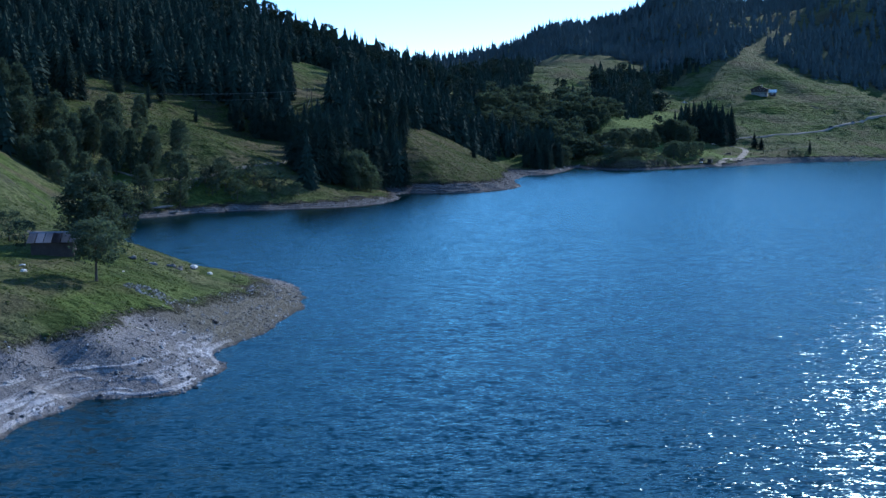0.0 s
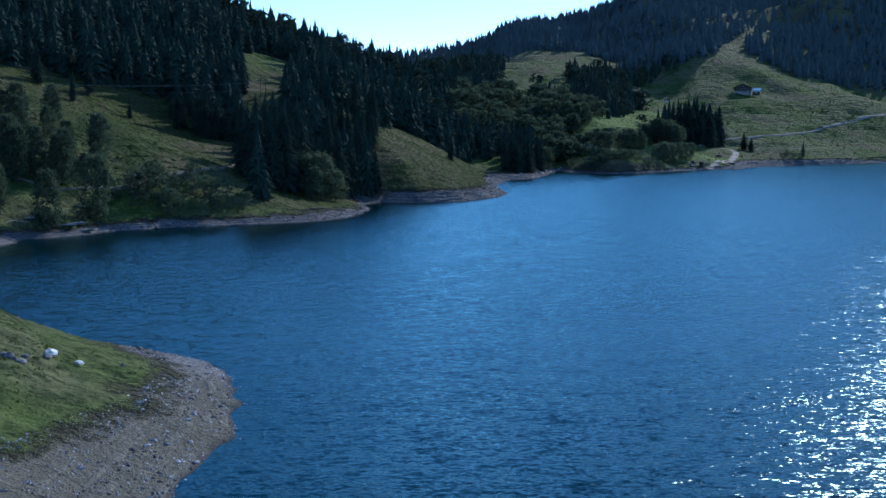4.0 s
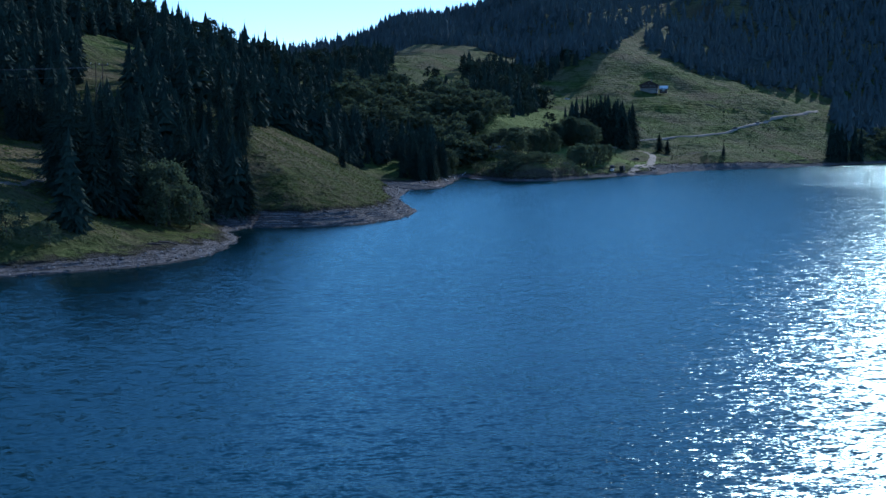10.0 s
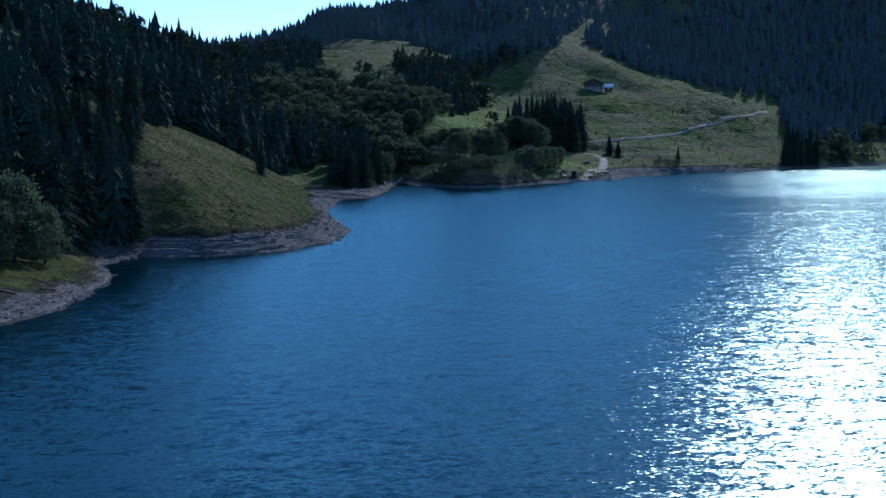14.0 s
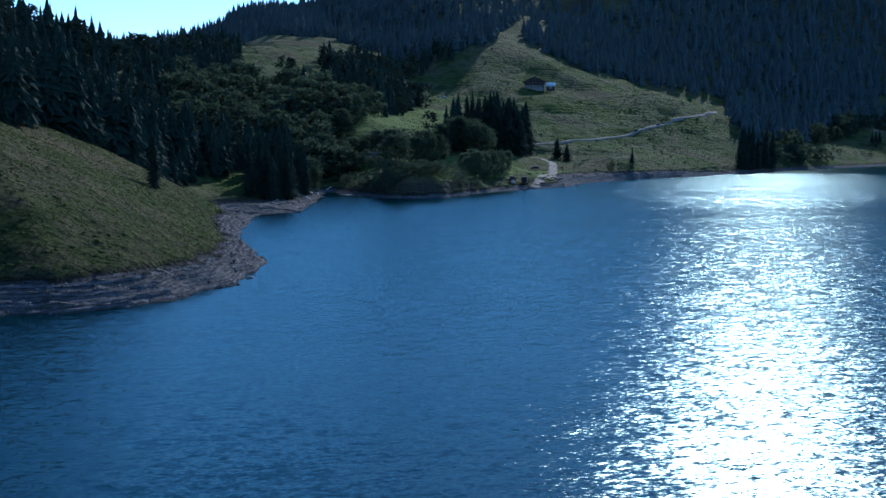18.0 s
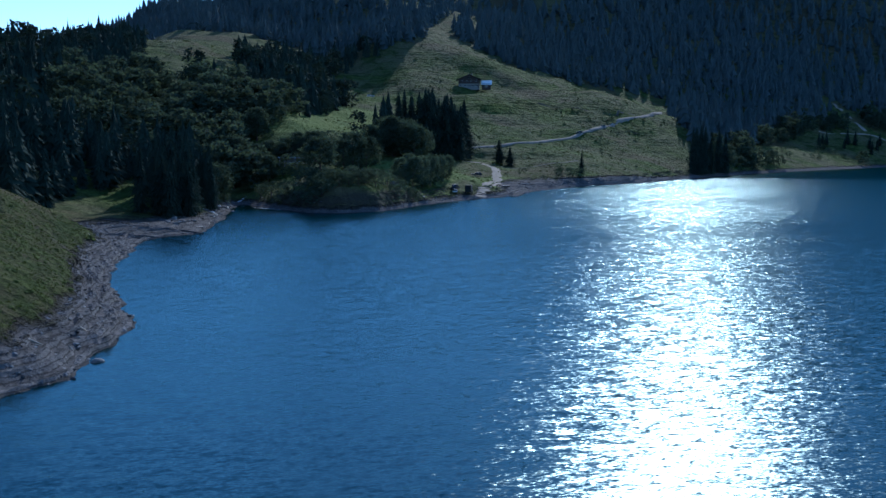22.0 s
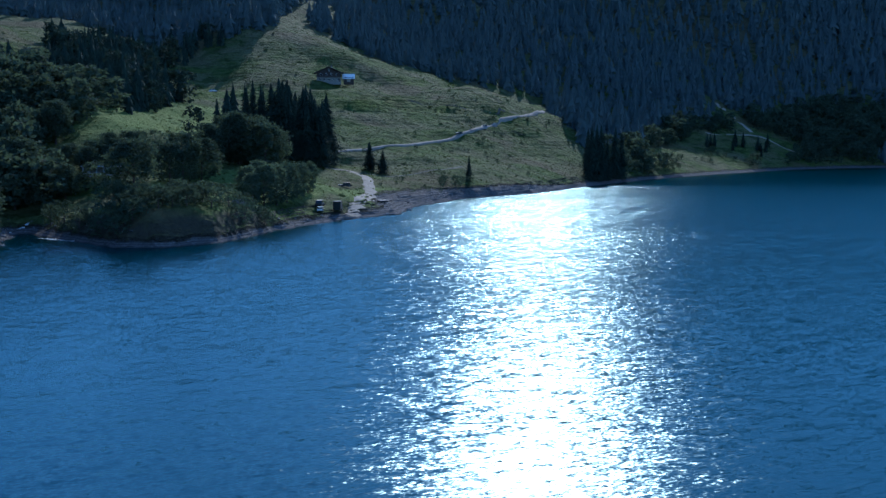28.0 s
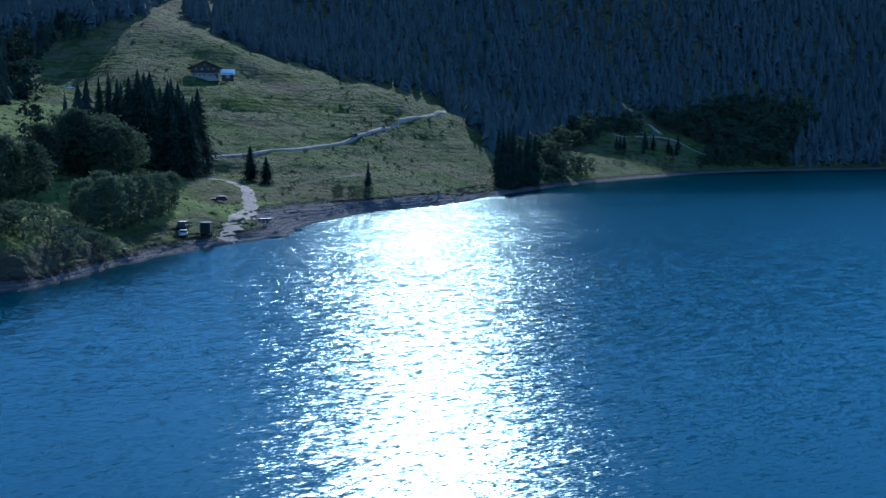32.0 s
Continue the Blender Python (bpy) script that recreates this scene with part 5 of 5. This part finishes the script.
def merged(name, shapes, x, y, z, size, r, mat, label, category, flat=1.0):
    verts, tris, base = [], [], 0
    for k in range(len(x)):
        v, t = shapes[r.randint(len(shapes))]
        a = r.uniform(0, 6.3)
        c, s = math.cos(a), math.sin(a)
        q = np.empty_like(v)
        q[:, 0], q[:, 1], q[:, 2] = (v[:, 0] * c - v[:, 1] * s) * size[k] + x[k], (v[:, 0] * s + v[:, 1] * c) * size[k] + y[k], v[:, 2] * size[k] * flat + z[k]
        verts.append(q)
        tris.append(t + base)
        base += len(v)
    ob = new(name, mesh_of(name, np.concatenate(verts), np.concatenate(tris), mat))
    return tagged(ob, label, category, kind="stuff")


def pebble_shapes():
    out = []
    for k in range(6):
        r = random.Random(40 + k)
        bm = bmesh.new()
        bmesh.ops.create_icosphere(bm, subdivisions=1, radius=0.5)
        for v in bm.verts:
            v.co *= r.uniform(0.7, 1.25)
            v.co.x *= 1.3
            v.co.z *= 0.62
        bm.verts.ensure_lookup_table()
        out.append((np.array([v.co[:] for v in bm.verts]), np.array([[v.index for v in f.verts] for f in bm.faces])))
        bm.free()
    return out


PEBBLES = pebble_shapes()


def grit_shapes():
    """Eight-sided bits of stone, for the many small ones."""
    out = []
    for k in range(8):
        r = random.Random(90 + k)
        v = np.array([(1, 0, 0), (0, 1, 0), (-1, 0, 0), (0, -1, 0), (0, 0, 1), (0, 0, -1)], float) * 0.5
        v *= np.array([[r.uniform(0.7, 1.4)] for _ in range(6)])
        v[:, 2] *= 0.6
        out.append((v, np.array([(0, 1, 4), (1, 2, 4), (2, 3, 4), (3, 0, 4), (1, 0, 5), (2, 1, 5), (3, 2, 5), (0, 3, 5)])))
    return out


GRIT = grit_shapes()
x, y, z, r = scatter_on(-62, 85, -15, 215, 60000, 7, -0.1, 4.6)
ok = (z < 4.4 - 3.0 * np.clip((y - 118) / 50, 0, 1)) & (rough(x, y, 2.8, 21) + 0.6 * rough(x, y, 8, 22) > r.uniform(-1.1, 0.9, len(x)))
x, y, z = x[ok], y[ok], z[ok]
merged("stones_small", GRIT, x, y, z, 0.09 + 0.26 * r.uniform(0, 1, len(x)) ** 2.5, r, LOOSE, "countless small grey stones on the peninsula beach", "stones")
for name, area, count, small, large, label in (
        ("stones_peninsula", (-62, 85, -15, 215), 5000, 0.15, 0.6, "loose grey stones strewn over the peninsula beach"),
        ("stones_bay", (-90, 320, -10, 430), 6000, 0.15, 0.7, "loose grey stones on the beach of the bay"),
        ("stones_knoll", (-18, 430, 50, 640), 9000, 0.15, 0.75, "loose dark stones on the terraced beach below the knoll"),
        ("stones_north", (50, 620, 480, 1000), 9000, 0.25, 1.1, "loose stones along the north shore")):
    x, y, z, r = scatter_on(*area, count * (1 if name == "stones_peninsula" else 3), 60 + count, -0.15, 3.4)
    if name == "stones_bay":
        ok = z < 1.5 - 1.1 * np.clip((y - 375) / 20, 0, 1)
        x, y, z = x[ok], y[ok], z[ok]
    if name == "stones_peninsula":
        ok = z < 3.2 - 1.8 * np.clip((y - 122) / 25, 0, 1)
        x, y, z = x[ok], y[ok], z[ok]
    size = small + (large - small) * r.uniform(0, 1, len(x)) ** 4
    merged(name, PEBBLES, x, y, z, size, r, LOOSE if name == "stones_peninsula" else DARK_LOOSE, label, "stones")


r = np.random.RandomState(5)
a, q = r.uniform(0, 6.3, 420), np.sqrt(r.uniform(0, 1, 420))
x, y = -34 + 2.9 * q * np.cos(a) + 1.0 * q * np.sin(a), 134.5 + 2.6 * q * np.sin(a)
merged("stones_patch", GRIT, x, y, land(x, y), 0.12 + 0.3 * r.uniform(0, 1, 420) ** 2, r, LOOSE, "patch of pale broken stones on the turf", "stones")


def tussock_shapes():
    out = []
    for k in range(5):
        r = random.Random(70 + k)
        v, t = [], []
        for _ in range(8):
            a, lean = r.uniform(0, 6.3), r.uniform(0.15, 0.6)
            px, py = r.gauss(0, 0.25), r.gauss(0, 0.25)
            c, s = math.cos(a), math.sin(a)
            n = len(v)
            v += [(px - s * 0.12, py + c * 0.12, -0.1), (px + s * 0.12, py - c * 0.12, -0.1), (px + c * lean, py + s * lean, r.uniform(0.45, 0.95))]
            t.append((n, n + 1, n + 2))
        out.append((np.array(v), np.array(t)))
    return out


def hummock_shapes():
    """Low cushions of turf, steeper on one side."""
    out = []
    for k in range(6):
        r = random.Random(130 + k)
        v = [(0, 0, r.uniform(0.30, 0.45))]
        for ring, z0 in ((0.55, 0.24), (1.0, -0.12)):
            for n in range(7):
                a = 6.2832 * n / 7
                q = ring * r.uniform(0.40, 0.58)
                v.append((1.35 * q * math.cos(a), q * math.sin(a), z0 * r.uniform(0.7, 1.2)))
        t = [(0, 1 + n, 1 + (n + 1) % 7) for n in range(7)]
        for n in range(7):
            m = (n + 1) % 7
            t += [(1 + n, 8 + n, 8 + m), (1 + n, 8 + m, 1 + m)]
        out.append((np.array(v), np.array(t)))
    return out


HUMMOCKS = hummock_shapes()
for name, area, count, small, large, label in (
        ("hummocks_peninsula", (-75, 90, -20, 215), 1500, 0.3, 0.9, "small humps of turf on the peninsula"),
        ("hummocks_knoll", (-30, 445, 34, 600), 2000, 0.4, 1.2, "humped turf trodden by cattle on the steep knoll"),
        ("hummocks_west", (-135, 340, -35, 520), 1800, 0.5, 1.6, "humped turf on the sunny west slope"),
        ("hummocks_north", (90, 720, 460, 1220), 2600, 0.8, 2.4, "humped rough pasture on the north slope")):
    x, y, z, r = scatter_on(*area, count, 180 + count, 3.6, 110)
    size = small + (large - small) * r.uniform(0, 1, len(x)) ** 2.0
    merged(name, HUMMOCKS, x, y, z, size, r, GRASS, label, "turf", 0.5)
TUFTS = tussock_shapes()
for name, area, count, small, large, label in (
        ("grass_peninsula", (-75, 90, -20, 215), 9000, 0.15, 0.4, "short uneven turf on the peninsula"),
        ("grass_knoll", (-30, 445, 34, 600), 9000, 0.2, 0.6, "tufted grass on the steep knoll"),
        ("grass_west", (-135, 340, -35, 520), 7000, 0.25, 0.7, "tufted grass on the sunny west slope"),
        ("grass_north", (90, 720, 460, 1220), 14000, 0.35, 1.2, "tufted rough pasture on the north slope")):
    x, y, z, r = scatter_on(*area, count, 80 + count, 3.4, 95)
    size = small + (large - small) * r.uniform(0, 1, len(x)) ** 2.5
    merged(name, TUFTS, x, y, z, size, r, GRASS, label, "grass", 0.7)


def foam(name, points, wide, label):
    line = smooth_line(points, 0.5)
    way = np.gradient(line, axis=0)
    side = np.stack([-way[:, 1], way[:, 0]], -1) / np.linalg.norm(way, axis=1, keepdims=True)
    across = np.linspace(-0.5, 0.5, 5)
    u = np.linspace(0, 1, len(line))
    w = wide * np.sin(np.pi * np.clip(u, 0.03, 0.97)) * (1 + 0.5 * rough(line[:, 0], line[:, 1], 0.9, 13))
    v = (line[:, None, :] + side[:, None, :] * across[None, :, None] * w[:, None, None]).reshape(-1, 2)
    z = np.maximum(land(v[:, 0], v[:, 1]), 0) + 0.05 + 0.05 * rough(v[:, 0], v[:, 1], 0.5, 14)
    i = (np.arange(len(line) - 1)[:, None] * 5 + np.arange(4)[None, :]).ravel()
    ob = new(name, mesh_of(name, np.column_stack([v, z]), np.stack([i, i + 5, i + 6, i + 1], -1), FOAM, True))
    return tagged(ob, label, "stream", kind="structure")


foam("water_stream", [(89, 745), (87, 742), (85, 739), (80, 736)], 1.5, "white mountain stream running down to the lake")
foam("water_foam", [(87, 723), (90, 717), (93, 711), (95, 706)], 1.2, "white foam where the stream meets the lake")


# ---- ledges that the falling water has cut into the shore ----
def ledges(name, points, levels, tall, label, reach=16.0, broken=0.15):
    """Low steps along the shore, each at one height, that fade in and out."""
    line = smooth_line(points, 0.7)
    way = np.gradient(line, axis=0)
    side = np.stack([-way[:, 1], way[:, 0]], -1) / np.linalg.norm(way, axis=1, keepdims=True)
    side = np.stack([np.convolve(np.pad(side[:, k], 12, mode="edge"), np.ones(25) / 25, "valid") for k in (0, 1)], -1)
    side /= np.linalg.norm(side, axis=1, keepdims=True)
    if lake_distance(*(line + side * 4).T).mean() < 0:
        side = -side
    s = np.arange(-3, reach, 0.2)
    p = line[:, None, :] + side[:, None, :] * s[None, :, None]
    z = land(p[..., 0].ravel(), p[..., 1].ravel()).reshape(len(line), -1)
    verts, quads, base = [], [], 0
    soft = np.ones(11) / 11
    for k, level in enumerate(levels):
        at = s[np.argmax(z > level, axis=1)]
        at = np.convolve(np.pad(at, 5, mode="edge"), soft, "valid") + 0.12 * rough(line[:, 0], line[:, 1], 1.1, 30 + k)
        high = tall * np.clip(0.55 + 0.6 * rough(line[:, 0], line[:, 1], 4.5, 50 + k) - broken, 0, 1)
        rows = []
        for out, lift, base_lift in ((-0.30, 0.0, -0.10), (-0.04, 1.0, -0.02), (0.05, 1.15, -0.02), (0.45, 0.75, 0.0), (1.0, 0.0, -0.10)):
            q = line + side * (at + out)[:, None]
            rows.append(np.column_stack([q, land(q[:, 0], q[:, 1]) + lift * high * (1 + 0.25 * rough(q[:, 0], q[:, 1], 0.5, 70 + k)) + base_lift]))
        v = np.stack(rows, 1).reshape(-1, 3)
        i = (np.arange(len(line) - 1)[:, None] * 5 + np.arange(4)[None, :]).ravel()
        verts.append(v)
        quads.append(np.stack([i, i + 5, i + 6, i + 1], -1) + base)
        base += len(v)
    ob = new(name, mesh_of(name, np.concatenate(verts), np.concatenate(quads), GROUND, False))
    return tagged(ob, label, "shore", kind="structure")


KNOLL_SHORE = [p for p in SHORE_WEST if p[1] >= 434 and p[0] > -17][1:]
ledges("ledges_knoll", KNOLL_SHORE[:14], [0.15, 0.5, 0.85, 1.2, 1.6, 2.0, 2.5], 0.55, "dark layered ledges of stone below the knoll")
ledges("ledges_bay", [(-74, 330), (-62, 341), (-50, 347), (-36, 354), (-24, 364), (-19, 377), (-15, 398), (-15, 412)], [0.15, 0.55, 0.95, 1.35], 0.25, "low washed ledges on the beach of the bay", broken=0.3)
ledges("ledges_peninsula", SHORE_PENINSULA[2:13], [0.15, 0.45, 0.8, 1.2, 1.6], 0.17, "low washed ledges on the peninsula beach", broken=0.35)
ledges("ledges_north", SHORE_NORTH[3:13], [0.2, 0.7, 1.2, 1.8, 2.4, 3.0, 3.6], 0.5, "layered stony ledges along the north shore", broken=0.2)
